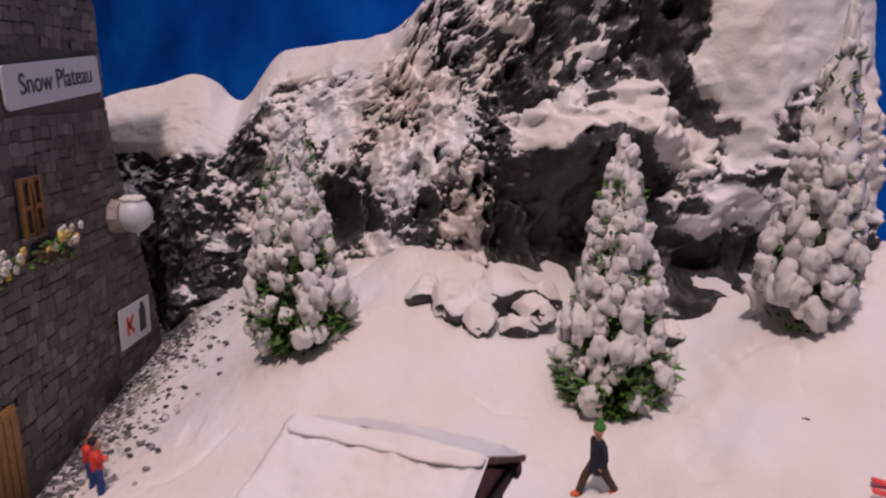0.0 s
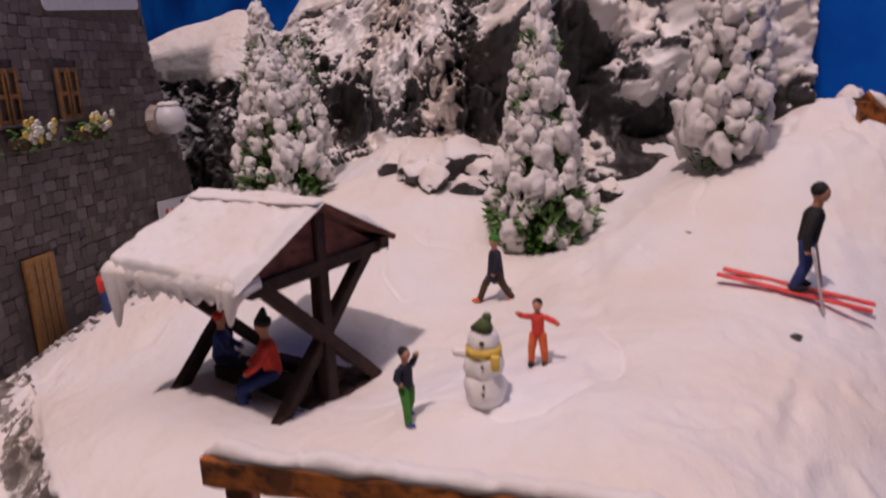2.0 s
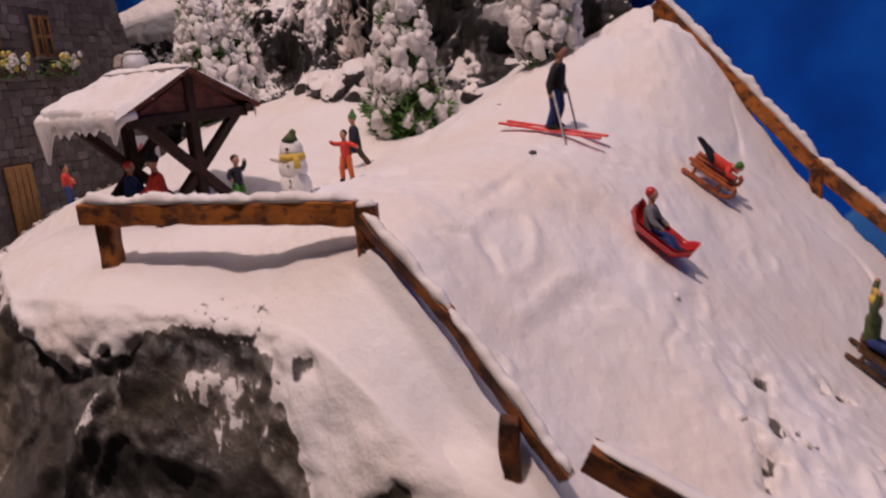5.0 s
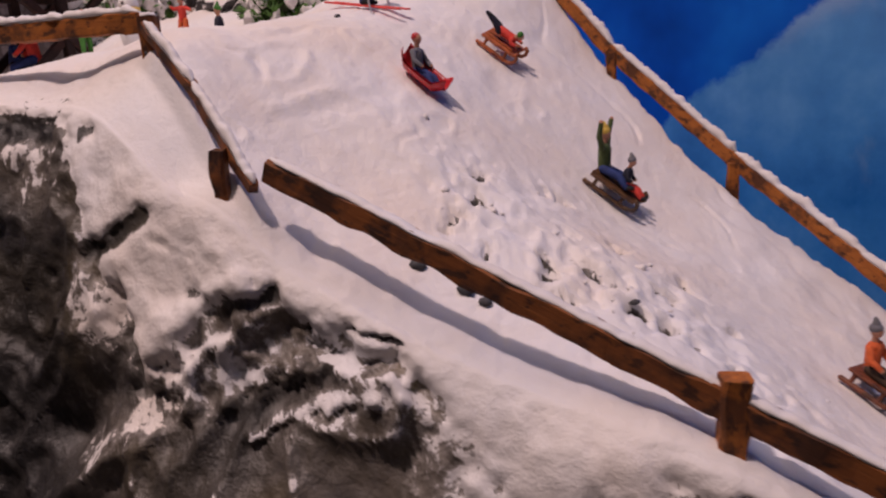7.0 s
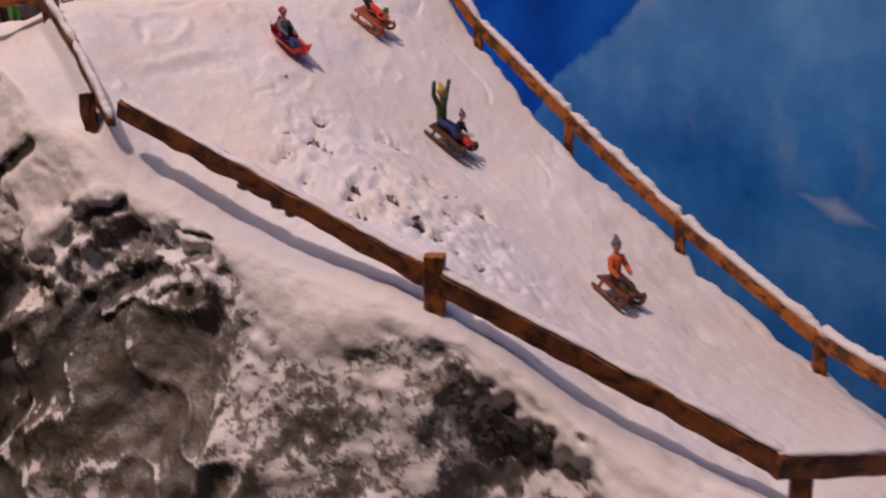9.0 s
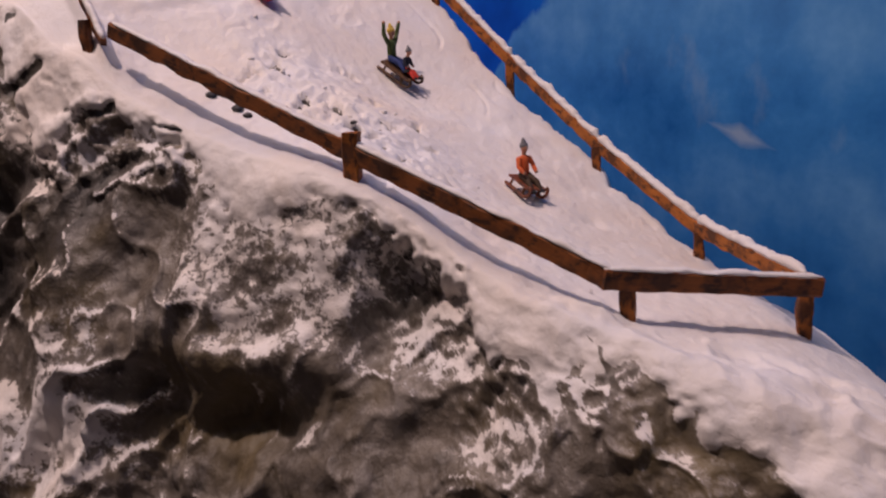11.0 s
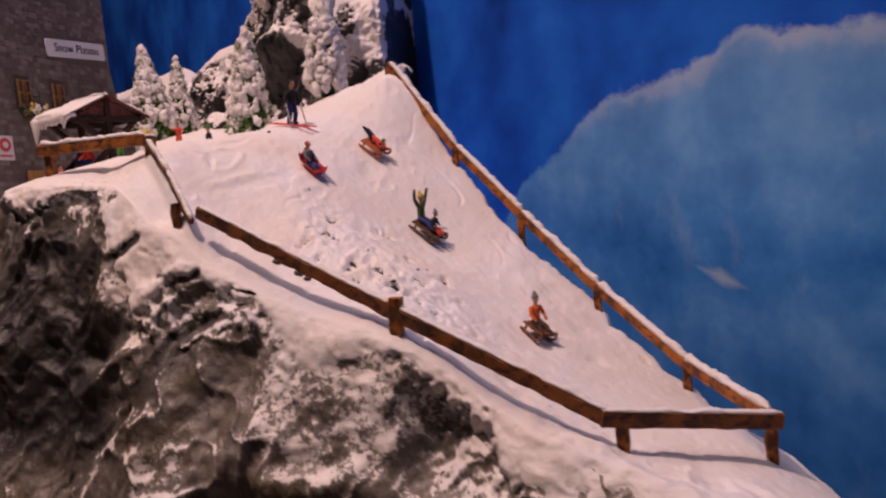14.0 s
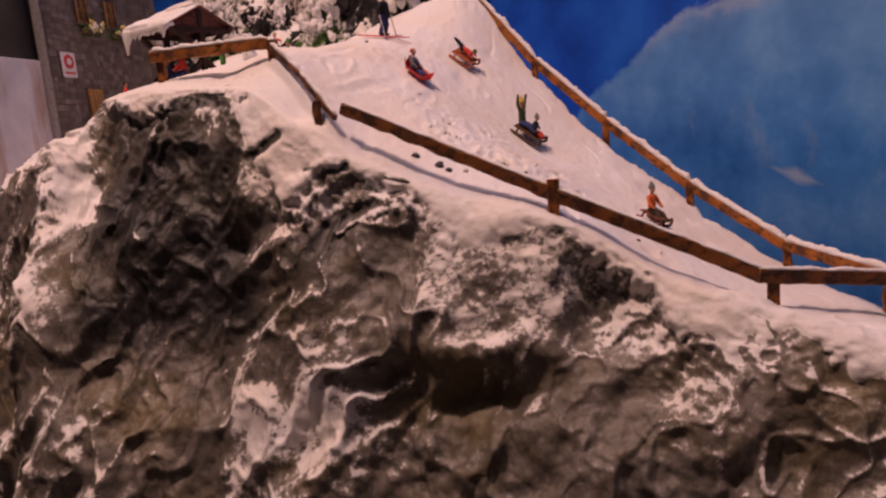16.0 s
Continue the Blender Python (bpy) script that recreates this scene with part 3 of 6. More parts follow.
        rings = rings + 0.6 * tall * smooth(-0.7, 0.3, value_noise(X * 160, Y * 160, 0 * X, 52)) * (crease_line(p, q, 0.0011) - 0.8 * crease_line((p[0] + 0.0010, p[1] - 0.0014), (q[0] + 0.0010, q[1] - 0.0014), 0.0012))
    rings = rings - 0.0016 * np.exp(-(((X - 0.0785) / 0.0042) ** 2 + ((Y + 0.0125) / 0.0046) ** 2))
    # holes broken through the crust, each in a wider dent
    holes = 0 * X
    jag = 0.0011 * fractal(X, Y, 0 * X, 520, 2, 0.6, 50)
    for n, (hx, hy) in enumerate(BROKEN):
        a, b, turn = 0.0013 + 0.0004 * math.sin(n * 2.1), 0.0018 + 0.0006 * math.cos(n * 1.7), n * 1.3
        u, v = (X - hx) * math.cos(turn) + (Y - hy) * math.sin(turn), (Y - hy) * math.cos(turn) - (X - hx) * math.sin(turn)
        q = np.sqrt(((u + jag) / a) ** 2 + ((v + jag) / b) ** 2)
        holes = np.maximum(holes, smooth(1.1, 0.85, q))
        rings = rings - 0.0007 * np.exp(-((q / 2.9) ** 2)) + 0.0006 * np.exp(-(((q - 2.3) / 0.7) ** 2)) * smooth(-0.4, 0.4, value_noise(X * 420, Y * 420, 0 * X, 145))
    Z = Z + soft * (rings - 0.0030 * holes + 0.0006 * fractal(X, Y, 0 * X, 55, 2, 0.5, 51) + 0.00050 * fractal(X, Y, 0 * X, 120, 2, 0.5, 57) * (0.2 + smooth(0.1, 0.6, fractal(X, Y, 0 * X, 20, 1, 0.5, 59))) + 0.00016 * fractal(X, Y, 0 * X, 460, 3, 0.6, 53) - 0.0010 * (1 - smooth(0.0, 0.07, np.abs(fractal(X, Y, 0 * X, 42, 2, 0.5, 55)))) * smooth(0.1, 0.6, value_noise(X * 50, Y * 50, 0 * X, 56)) - 0.0008 * smooth(0.55, 0.95, value_noise(X * 135, Y * 135, 0 * X, 45)) * smooth(0.0, 0.5, value_noise(X * 38, Y * 38, 0 * X, 46)) + 0.0006 * np.exp(-(((X - 0.118) / 0.022) ** 2 + ((Y - 0.068) / 0.030) ** 2)) * ridged(X, Y, 0 * X, 110, 2, 0.5, 60) + np.exp(-(((X - 0.095) / 0.020) ** 2 + ((Y - 0.028) / 0.024) ** 2)) * 0.0006 * ridged(X + 0.4 * wx, Y + 0.4 * wz, 0 * X, 85, 2, 0.5, 62) - 0.0016 * dents + 0.0002 * smooth(0.10, 0.6, scuffed) * crumbs + 0.0006 * smooth(0.10, 0.6, scuffed) * ridged(X, Y, 0 * X, 170, 3, 0.55, 58))
    Z = Z + np.exp(-(((X - 0.116) / 0.013) ** 2 + ((Y - 0.116) / 0.018) ** 2)) * (0.0014 * fractal(X, Y, 0 * X, 150, 3, 0.6, 141) + 0.0008 * ridged(X, Y, 0 * X, 240, 2, 0.5, 143))
    Z = Z + smooth(0.195, 0.215, X) * (1 - smooth(0.001, 0.004, over - rim)) * smooth(-0.022, -0.014, over) * (0.0009 * ridged(X + 0.5 * wx, Y + 0.5 * wz, 0 * X, 95, 3, 0.5, 89) + 0.0008 * smooth(0.1, 0.5, fractal(X, Y, 0 * X, 60, 2, 0.5, 90)))
    push = push + 0.0013 * (1 - 0.6 * span) * near_rim * fractal(X, Y, Z, 330, 3, 0.6, 83) - 0.0030 * lip + smooth(0.0, 0.003, over) * (1 - smooth(0.0, 0.002, over - rim)) * (0.0009 * fractal(X, Y, Z, 75, 2, 0.5, 87) + 0.0004 * fractal(X, Y, Z, 190, 2, 0.5, 88) + 0.00015 * fine) + (1 - 0.6 * span) * 0.0016 * np.exp(-(((over - rim + 0.0016) / 0.0016) ** 2)) * smooth(-0.01, 0.0, X) * (1 - smooth(0.22, 0.25, X)) * (0.45 + 0.25 * fractal(X, Y, Z, 90, 2, 0.5, 85))
    Y2, Z2 = Y - 0.9 * push, Z + 0.45 * push
    face = smooth(-0.004, -0.001, over)

    def mark(x, z, rx, rz, turn=0.0):
        u, v = (X + 0.25 * wx - x) * math.cos(turn) + (Z2 + 0.25 * wz - z) * math.sin(turn), (Z2 + 0.25 * wz - z) * math.cos(turn) - (X + 0.25 * wx - x) * math.sin(turn)
        return face * np.exp(-(((u / rx) ** 2 + (v / rz) ** 2) ** 2))

    def stroke(line, wide):
        near = 0 * X
        for (px, pz), (qx, qz) in zip(line, line[1:]):
            k = np.clip(((X - px) * (qx - px) + (Z2 - pz) * (qz - pz)) / ((qx - px) ** 2 + (qz - pz) ** 2), 0, 1)
            near = np.maximum(near, np.exp(-(((X + 0.12 * wx - px - k * (qx - px)) ** 2 + (Z2 + 0.12 * wz + 0.0006 * fine - pz - k * (qz - pz)) ** 2) / wide**2) ** 1.5))
        return face * near
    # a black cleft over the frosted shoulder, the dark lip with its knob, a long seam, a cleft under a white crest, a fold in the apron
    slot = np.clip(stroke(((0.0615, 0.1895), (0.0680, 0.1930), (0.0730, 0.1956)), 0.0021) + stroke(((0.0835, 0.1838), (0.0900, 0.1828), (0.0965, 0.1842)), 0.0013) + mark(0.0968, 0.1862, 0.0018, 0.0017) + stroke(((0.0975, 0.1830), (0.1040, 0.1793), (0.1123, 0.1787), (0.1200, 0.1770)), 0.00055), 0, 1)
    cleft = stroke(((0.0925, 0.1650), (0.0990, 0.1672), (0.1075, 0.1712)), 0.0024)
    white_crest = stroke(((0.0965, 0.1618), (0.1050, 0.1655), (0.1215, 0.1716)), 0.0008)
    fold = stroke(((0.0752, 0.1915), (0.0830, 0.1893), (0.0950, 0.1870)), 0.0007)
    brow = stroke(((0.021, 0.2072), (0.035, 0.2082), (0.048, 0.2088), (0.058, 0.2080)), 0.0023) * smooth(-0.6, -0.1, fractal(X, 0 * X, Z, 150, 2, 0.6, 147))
    Y2 = Y2 + 0.0008 * brow + 0.0016 * slot + 0.0018 * cleft - 0.0012 * white_crest + 0.0007 * fold
    Z2 = Z2 - 0.0006 * fold
    # cover: full on the snow, crumbs under the rim, patches on the ledges of the cliff
    dzdy = np.gradient(Z2, axis=0)
    run = np.abs(np.gradient(Y2, axis=0)) + 1e-6
    flat = 1 / np.sqrt(1 + (dzdy / run) ** 2)
    patch = fractal(X, Y2, Z2, 34, 3, 0.55, 61)
    ribs = crest * smooth(-0.35, 0.35, fractal(X, Y, Z, 110, 2, 0.5, 63)) + 0.6 * crease * smooth(0.0, 0.5, fractal(X, Y, Z, 130, 2, 0.5, 65))
    ledge = smooth(0.40, 0.75, flat) * 0.42 + 0.42 * patch + 0.50 * ribs + 0.42 * rib + 0.04 + (0.26 + 0.20 * smooth(0.055, 0.07, X) * (1 - smooth(0.12, 0.135, X))) * near_rim - 0.8 * lip + 0.16 * fractal(X, Y2, Z2, 190, 2, 0.6, 67) - 0.18 * smooth(0.092, 0.11, X) * (1 - smooth(0.17, 0.19, X)) * smooth(0.008, 0.014, over)
    ledge = ledge - 0.14 * smooth(0.18, 0.21, X) - 0.32 * smooth(0.012, 0.018, over) * (1 - smooth(0.076, 0.088, X)) * smooth(0.05, 0.07, X) * (1 - smooth(0.034, 0.040, over))
    ledge = ledge - 0.38 * (1 - smooth(0.050, 0.066, X)) * smooth(-0.02, 0.0, X) * (1 - smooth(0.02, 0.06, over - 0.02))
    ledge = ledge + 0.62 * np.exp(-(((X - 0.080) / 0.036) ** 2 + ((Z - 0.106) / 0.011) ** 2)) + 0.3 * np.exp(-(((X - 0.020) / 0.012) ** 2 + ((Z - 0.112) / 0.020) ** 2)) + 0.22 * (1 - smooth(0.02, 0.05, X)) * (1 - smooth(0.105, 0.135, Z))
    buttress = (1 - smooth(0.052, 0.078, X + 0.010 * patch)) * smooth(-0.02, 0.0, X) * smooth(0.118, 0.145, Z) * (1 - 0.45 * smooth(0.180, 0.194, Z))
    ledge = ledge - 0.42 * buttress - 0.2 * west_lip * smooth(-0.2, 0.4, fractal(X, 0 * X, 0 * X, 120, 2, 0.5, 76)) * np.exp(-(((over - rim - 0.0014) / 0.0012) ** 2)) + 0.24 * smooth(0.108, 0.122, X) * (1 - smooth(0.178, 0.190, X)) * smooth(0.128, 0.136, Z) * (0.5 + 0.5 * smooth(-0.3, 0.3, patch)) - 0.26 * smooth(0.125, 0.14, X) * (1 - smooth(0.185, 0.20, X)) * (1 - smooth(0.114, 0.122, Z)) + 0.16 * span * np.exp(-(((over - rim - 0.004) / 0.0040) ** 2)) + 0.20 * smooth(0.045, 0.06, X) * (1 - smooth(0.112, 0.122, X)) * smooth(0.085, 0.10, Z) * (1 - smooth(0.132, 0.145, Z)) - 0.14 * (1 - smooth(0.02, 0.04, X)) * (1 - smooth(0.130, 0.142, Z)) - 0.20 * smooth(0.118, 0.128, X) * (1 - smooth(0.185, 0.20, X)) * (1 - smooth(0.122, 0.130, Z))
    grey_frost = smooth(0.118, 0.126, X) * (1 - smooth(0.172, 0.182, X)) * smooth(0.126, 0.134, Z)
    ledge = ledge * (1 - grey_frost) + grey_frost * np.minimum(ledge, 0.46 + 0.20 * fractal(X, Y2, Z2, 170, 3, 0.6, 69))
    # frost brushed over the shoulder of the buttress, a dusted ledge and a thin white crest beyond it
    frost = 0.55 * blot(0.045, 0.193, 0.020, 0.007) * smooth(-0.3, 0.4, fractal(X, Y, Z, 120, 3, 0.65, 105)) + blot(0.060, 0.182, 0.012, 0.012) * smooth(-0.35, 0.3, fractal(X, Y, Z, 150, 3, 0.6, 101)) + 0.8 * blot(0.044, 0.200, 0.006, 0.005) + 0.9 * blot(0.099, 0.1755, 0.013, 0.0045) * smooth(-0.5, 0.2, fractal(X, Y, Z, 190, 2, 0.6, 103))
    ledge = ledge + 1.0 * frost + 1.0 * white_crest - 0.22 * blot(0.093, 0.162, 0.020, 0.0075)
    shoulder, white_patch = mark(0.0640, 0.1830, 0.0115, 0.0090), mark(0.1005, 0.1757, 0.0090, 0.0058, 0.15)
    brushed = fractal(X, Y2, Z2 * 0.35, 230, 3, 0.6, 131)
    ledge = ledge + 0.16 * brushed * (1 - smooth(0.085, 0.10, X)) - 0.14 * smooth(0.078, 0.088, X) * (1 - smooth(0.112, 0.120, X)) * smooth(0.130, 0.138, Z2) * (1 - smooth(0.158, 0.166, Z2)) + 0.10 * smooth(0.120, 0.130, X) * (1 - smooth(0.182, 0.192, X)) * (1 - smooth(0.160, 0.168, Z2))
    ledge = ledge * (1 - shoulder) + shoulder * (0.62 + 0.30 * brushed + 0.12 * fine)
    ledge = ledge * (1 - white_patch) + white_patch * (0.60 + 0.35 * fractal(X, Y2, Z2, 150, 3, 0.6, 133)) - 0.9 * cleft - 0.4 * mark(0.065, 0.1705, 0.009, 0.0045)
    swept = fractal(X * 0.7, Y2, Z2, 260, 3, 0.6, 149)
    brushwork = np.clip(mark(0.040, 0.2003, 0.0085, 0.0026, 0.1) + mark(0.0475, 0.2042, 0.0050, 0.0020, -0.1) + mark(0.0555, 0.2015, 0.0045, 0.0030), 0, 1) * smooth(-0.35, 0.35, swept)
    ledge = ledge + 0.42 * brushwork - 0.35 * mark(0.035, 0.182, 0.024, 0.013)
    west = 1 - smooth(-0.03, -0.01, X)
    ledge = ledge + west * (1.3 * smooth(0.011, 0.016, over) * (1 - smooth(0.030, 0.042, over - np.interp(X, (-0.095, -0.07, -0.045), (0.032, 0.012, 0.0)))))
    snow = np.maximum(1.25 * (1 - smooth(-0.0006, 0.0012, over - rim)), np.clip(ledge, 0, 0.8 + 0.4 * west)) * (1 - 0.97 * slot) * (1 - 0.92 * brow)
    dusted = smooth(0.024, 0.032, X) * (1 - smooth(0.050, 0.060, X)) * smooth(-0.008, -0.003, over)
    snow = snow - 0.62 * dusted * smooth(-0.3, 0.7, fractal(X, Y, 0 * X, 430, 3, 0.8, 91))
    gravel = (1 - smooth(-0.078, -0.060, X + 0.008 * fractal(X, Y, 0 * X, 60, 2, 0.5, 81))) * smooth(0.085, 0.11, Y)
    snow = snow * (1 - 0.62 * gravel) - 1.7 * holes * soft - (0.5 * smooth(0.62, 0.85, pits) + 0.25 * smooth(0.0, 0.7, fractal(X, Y, 0 * X, 90, 2, 0.5, 44))) * smooth(0.15, 0.6, scuffed) * soft
    # dirt in cracks of the snow below the fence's corner
    crack = (1 - smooth(0.0, 0.10, np.abs(fractal(X + 0.3 * wx, 1.6 * Y, 0 * X, 85, 2, 0.5, 111)))) * smooth(-0.1, 0.4, fractal(X, Y, 0 * X, 48, 2, 0.5, 113))
    low_snow = smooth(0.196, 0.204, X) * (1 - smooth(0.246, 0.256, X)) * smooth(-0.004, 0.001, over) * (1 - smooth(0.001, 0.003, over - rim))
    snow = snow - low_snow * (0.85 * crack + 0.35 * smooth(0.1, 0.6, fractal(X, Y, 0 * X, 62, 3, 0.6, 115)))
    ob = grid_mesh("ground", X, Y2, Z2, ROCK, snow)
    # black of the buttress, plus shade put into clefts, undercuts, hollows and crust holes
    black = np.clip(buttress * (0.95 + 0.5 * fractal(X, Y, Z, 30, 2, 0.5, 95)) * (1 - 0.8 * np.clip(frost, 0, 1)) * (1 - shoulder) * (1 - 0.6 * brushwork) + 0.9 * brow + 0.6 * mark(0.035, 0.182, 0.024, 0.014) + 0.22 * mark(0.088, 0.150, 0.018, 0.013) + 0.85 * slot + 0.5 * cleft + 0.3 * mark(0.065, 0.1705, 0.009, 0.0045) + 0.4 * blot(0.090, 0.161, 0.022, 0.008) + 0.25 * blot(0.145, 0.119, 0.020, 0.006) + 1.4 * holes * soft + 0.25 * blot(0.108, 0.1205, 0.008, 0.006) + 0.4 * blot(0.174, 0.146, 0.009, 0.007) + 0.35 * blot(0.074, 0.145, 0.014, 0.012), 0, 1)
    ob.data.attributes.new("black_tone", "FLOAT", "POINT").data.foreach_set("value", black.ravel().astype(np.float32))
    return tagged(ob, "white plaster snow plateau and slope above a grey painted cliff", "ground", kind="structure")


# how far the snow hangs over the cliff's edge, along x
RIM_X = (-0.1, -0.004, 0.002, 0.024, 0.034, 0.055, 0.062, 0.068, 0.076, 0.083, 0.092, 0.10, 0.112, 0.119, 0.1235, 0.13, 0.145, 0.16, 0.17, 0.185, 0.197, 0.21, 0.225, 0.235, 0.245, 0.255, 0.272, 0.30)
RIM_OVER = (0.002, 0.003, 0.0055, 0.0055, 0.0022, 0.0042, 0.0092, 0.0112, 0.0130, 0.0104, 0.0066, 0.0042, 0.0028, 0.0018, 0.0042, 0.0075, 0.0070, 0.004, 0.002, 0.004, 0.008, 0.009, 0.006, 0.009, 0.010, 0.014, 0.030, 0.08)


GROUND = build_ground()


# ---- mountain behind the plateau ----
def build_peak():
    nx, nv = 470, 400
    xs = np.linspace(-0.16, 0.150, nx)
    foot = np.interp(xs, (-0.16, -0.07, -0.03, -0.005, 0.02, 0.035, 0.06, 0.09, 0.108, 0.118, 0.150), (0.235, 0.215, 0.198, 0.180, 0.155, 0.141, 0.136, 0.128, 0.131, 0.136, 0.150))
    crest_x = (-0.16, -0.125, -0.114, -0.095, -0.084, -0.077, -0.071, -0.068, -0.062, -0.05, -0.03, -0.004, 0.004, 0.011, 0.037, 0.06, 0.09, 0.108, 0.118, 0.150)
    crest_z = (0.285, 0.290, 0.2945, 0.2985, 0.3025, 0.3010, 0.296, 0.290, 0.294, 0.3100, 0.3135, 0.3155, 0.322, 0.328, 0.338, 0.37, 0.385, 0.380, 0.375, 0.34)
    crest = sum(np.interp(xs + d, crest_x, crest_z) for d in (-0.003, 0.0, 0.003)) / 3 + 0.0007 * fractal(xs, 0 * xs, 0 * xs, 45, 2, 0.5, 101)
    depth = np.interp(xs, (-0.16, -0.05, 0.0, 0.04, 0.10, 0.13, 0.15), (0.012, 0.050, 0.058, 0.055, 0.040, 0.02, 0.01))
    v = np.linspace(0, 1, nv)[:, None]
    base = snow_height(xs, foot) - 0.012
    up = np.minimum(v / 0.82, 1)
    back = np.maximum(0, v - 0.82) / 0.18
    turned = np.maximum(0, xs - 0.112)
    X = np.broadcast_to(xs - 0.88 * turned, (nv, nx)).copy()
    Y = 1.2 * turned + foot + depth * (0.35 * up + 0.65 * up**2.2) + 0.05 * back
    Z = base + (crest - base) * np.sin(up * math.pi / 2 * 0.82) / math.sin(math.pi / 2 * 0.82) - (crest - base + 0.02) * back**2
    spot = lambda cx, cz, rx, rz: np.exp(-(((X - cx) / rx) ** 2 + ((Z - cz) / rz) ** 2))
    slab = lambda x0, x1, z0, z1, s=0.004: smooth(x0 - s, x0 + s, X + wob * 0.6) * (1 - smooth(x1 - s, x1 + s, X + wob * 0.6)) * smooth(z0 - s, z0 + s, Z + wob * 0.5) * (1 - smooth(z1 - s, z1 + s, Z + wob * 0.5))
    wob = fractal(X, Y, Z, 60, 4, 0.6, seed=103) * 0.008
    streak = ridged(X + 0.5 * wob + 0.25 * Z, Y * 0.4, Z * 0.30 + wob, 95, 3, 0.55, 107)
    lump = fractal(X, Y, Z, 34, 3, 0.5, 109)
    fine = fractal(X, Y, Z, 420, 3, 0.6, 113)
    body = smooth(0, 0.06, v) * (1 - 0.8 * smooth(0.110, 0.124, xs))
    c1, c2 = scoops(X + wob, Y, Z * 0.75 + wob, 75, 117)
    d1, d2 = scoops(X + 0.5 * wob, Y, Z * 0.85, 190, 119)
    flow = slab(-0.012, 0.036, 0.262, 0.330, 0.006)
    block = (1 - smooth(-0.070, -0.062, X + 0.0015 * lump)) * smooth(0.270, 0.278, Z + 0.002 * lump)
    calm = 1 - 0.82 * (1 - smooth(0.008, 0.016, crest - Z)) * (1 - smooth(-0.005, 0.005, X)) * (1 - block) - 0.85 * block - 0.80 * slab(0.074, 0.118, 0.292, 0.340, 0.008)
    push = calm * body * (0.0058 * lump + 0.0014 * streak + 0.0034 * flow * streak + 0.0085 * (1.25 * c1**2 - 0.4) + 0.0022 * (1.25 * d1**2 - 0.4) + 0.0004 * fine)
    # a snow-topped nose of rock, the hollow under it, a small cave and two dark clefts
    push = push + 0.015 * spot(0.042, 0.281, 0.015, 0.008) + 0.006 * spot(0.060, 0.286, 0.012, 0.006)
    push = push - 0.009 * spot(0.040, 0.258, 0.016, 0.011) - 0.014 * spot(-0.022, 0.256, 0.0065, 0.0075) - 0.008 * spot(0.078, 0.256, 0.008, 0.006) - 0.005 * spot(0.076, 0.288, 0.008, 0.010)
    X2, Y2, Z2 = X + 0.2 * push, Y - push, Z + 0.25 * push
    n = np.cross(np.stack(np.gradient(np.stack([X2, Y2, Z2], -1), axis=1), 0), np.stack(np.gradient(np.stack([X2, Y2, Z2], -1), axis=0), 0))
    upward = n[..., 2] / (np.linalg.norm(n, axis=-1) + 1e-12)
    patch = fractal(X, Y2, Z2, 55, 3, 0.6, 121)
    grain = fractal(X, Y2, Z2, 210, 2, 0.6, 123)
    snow = 0.46 * smooth(0.05, 0.6, upward) + 0.46 * patch + 0.12 * grain + 0.16 + 0.12 * smooth(0.030, 0.045, X)
    # where snow lies thick
    top_gap = crest - Z + 0.004 * patch
    snow = snow + 1.0 * np.maximum((1 - smooth(0.006, 0.014, top_gap)) * (1 - smooth(-0.002, 0.006, X)), (1 - smooth(0.001, 0.004, top_gap)) * (1 - smooth(0.03, 0.05, X))) + 0.30 * slab(-0.045, -0.008, 0.266, 0.305, 0.008) + 0.42 * flow * smooth(-0.2, 0.7, streak) - 0.02 * flow
    snow = snow + 1.1 * slab(0.074, 0.125, 0.296, 0.332, 0.007) + 0.5 * slab(0.100, 0.130, 0.270, 0.300, 0.006) + 0.8 * slab(0.033, 0.066, 0.2835, 0.2925, 0.003) + 0.45 * slab(0.072, 0.098, 0.262, 0.277, 0.004) + 0.6 * spot(0.070, 0.282, 0.0035, 0.004) + 0.6 * spot(0.077, 0.285, 0.003, 0.003) + 0.45 * slab(-0.014, 0.018, 0.236, 0.254, 0.004) + 0.4 * spot(-0.066, 0.245, 0.008, 0.012)
    line = (X - 0.044) - (Z - 0.294) * 0.35 + 0.15 * wob
    snow = snow + 0.75 * (1 - smooth(0.0010, 0.0030, np.abs(line + 0.004 * grain))) * smooth(0.292, 0.296, Z) * (1 - smooth(0.318, 0.322, Z))
    # and where the bare rock shows
    snow = snow - 0.85 * slab(0.026, 0.054, 0.228, 0.281, 0.003) - 0.8 * slab(0.069, 0.092, 0.236, 0.262, 0.004) - 0.15 * slab(0.056, 0.069, 0.255, 0.284, 0.003) + 0.9 * (spot(0.065, 0.2838, 0.0040, 0.0045) + spot(0.0745, 0.286, 0.0030, 0.0050) + spot(0.059, 0.296, 0.0060, 0.0040) + spot(0.076, 0.264, 0.0060, 0.0040) + spot(0.086, 0.285, 0.0050, 0.0060) + spot(0.077, 0.300, 0.0060, 0.0050)) - 0.42 * slab(0.035, 0.052, 0.295, 0.330, 0.003) - 0.42 * slab(0.054, 0.078, 0.295, 0.330, 0.004) - 0.35 * slab(0.066, 0.086, 0.274, 0.296, 0.004) - 0.8 * spot(-0.022, 0.256, 0.008, 0.008) - 0.8 * spot(0.077, 0.256, 0.009, 0.005) - 0.22 * slab(-0.10, -0.052, 0.222, 0.272, 0.006) - 0.25 * slab(-0.012, 0.016, 0.254, 0.268, 0.004)
    east = smooth(0.112, 0.119, xs)
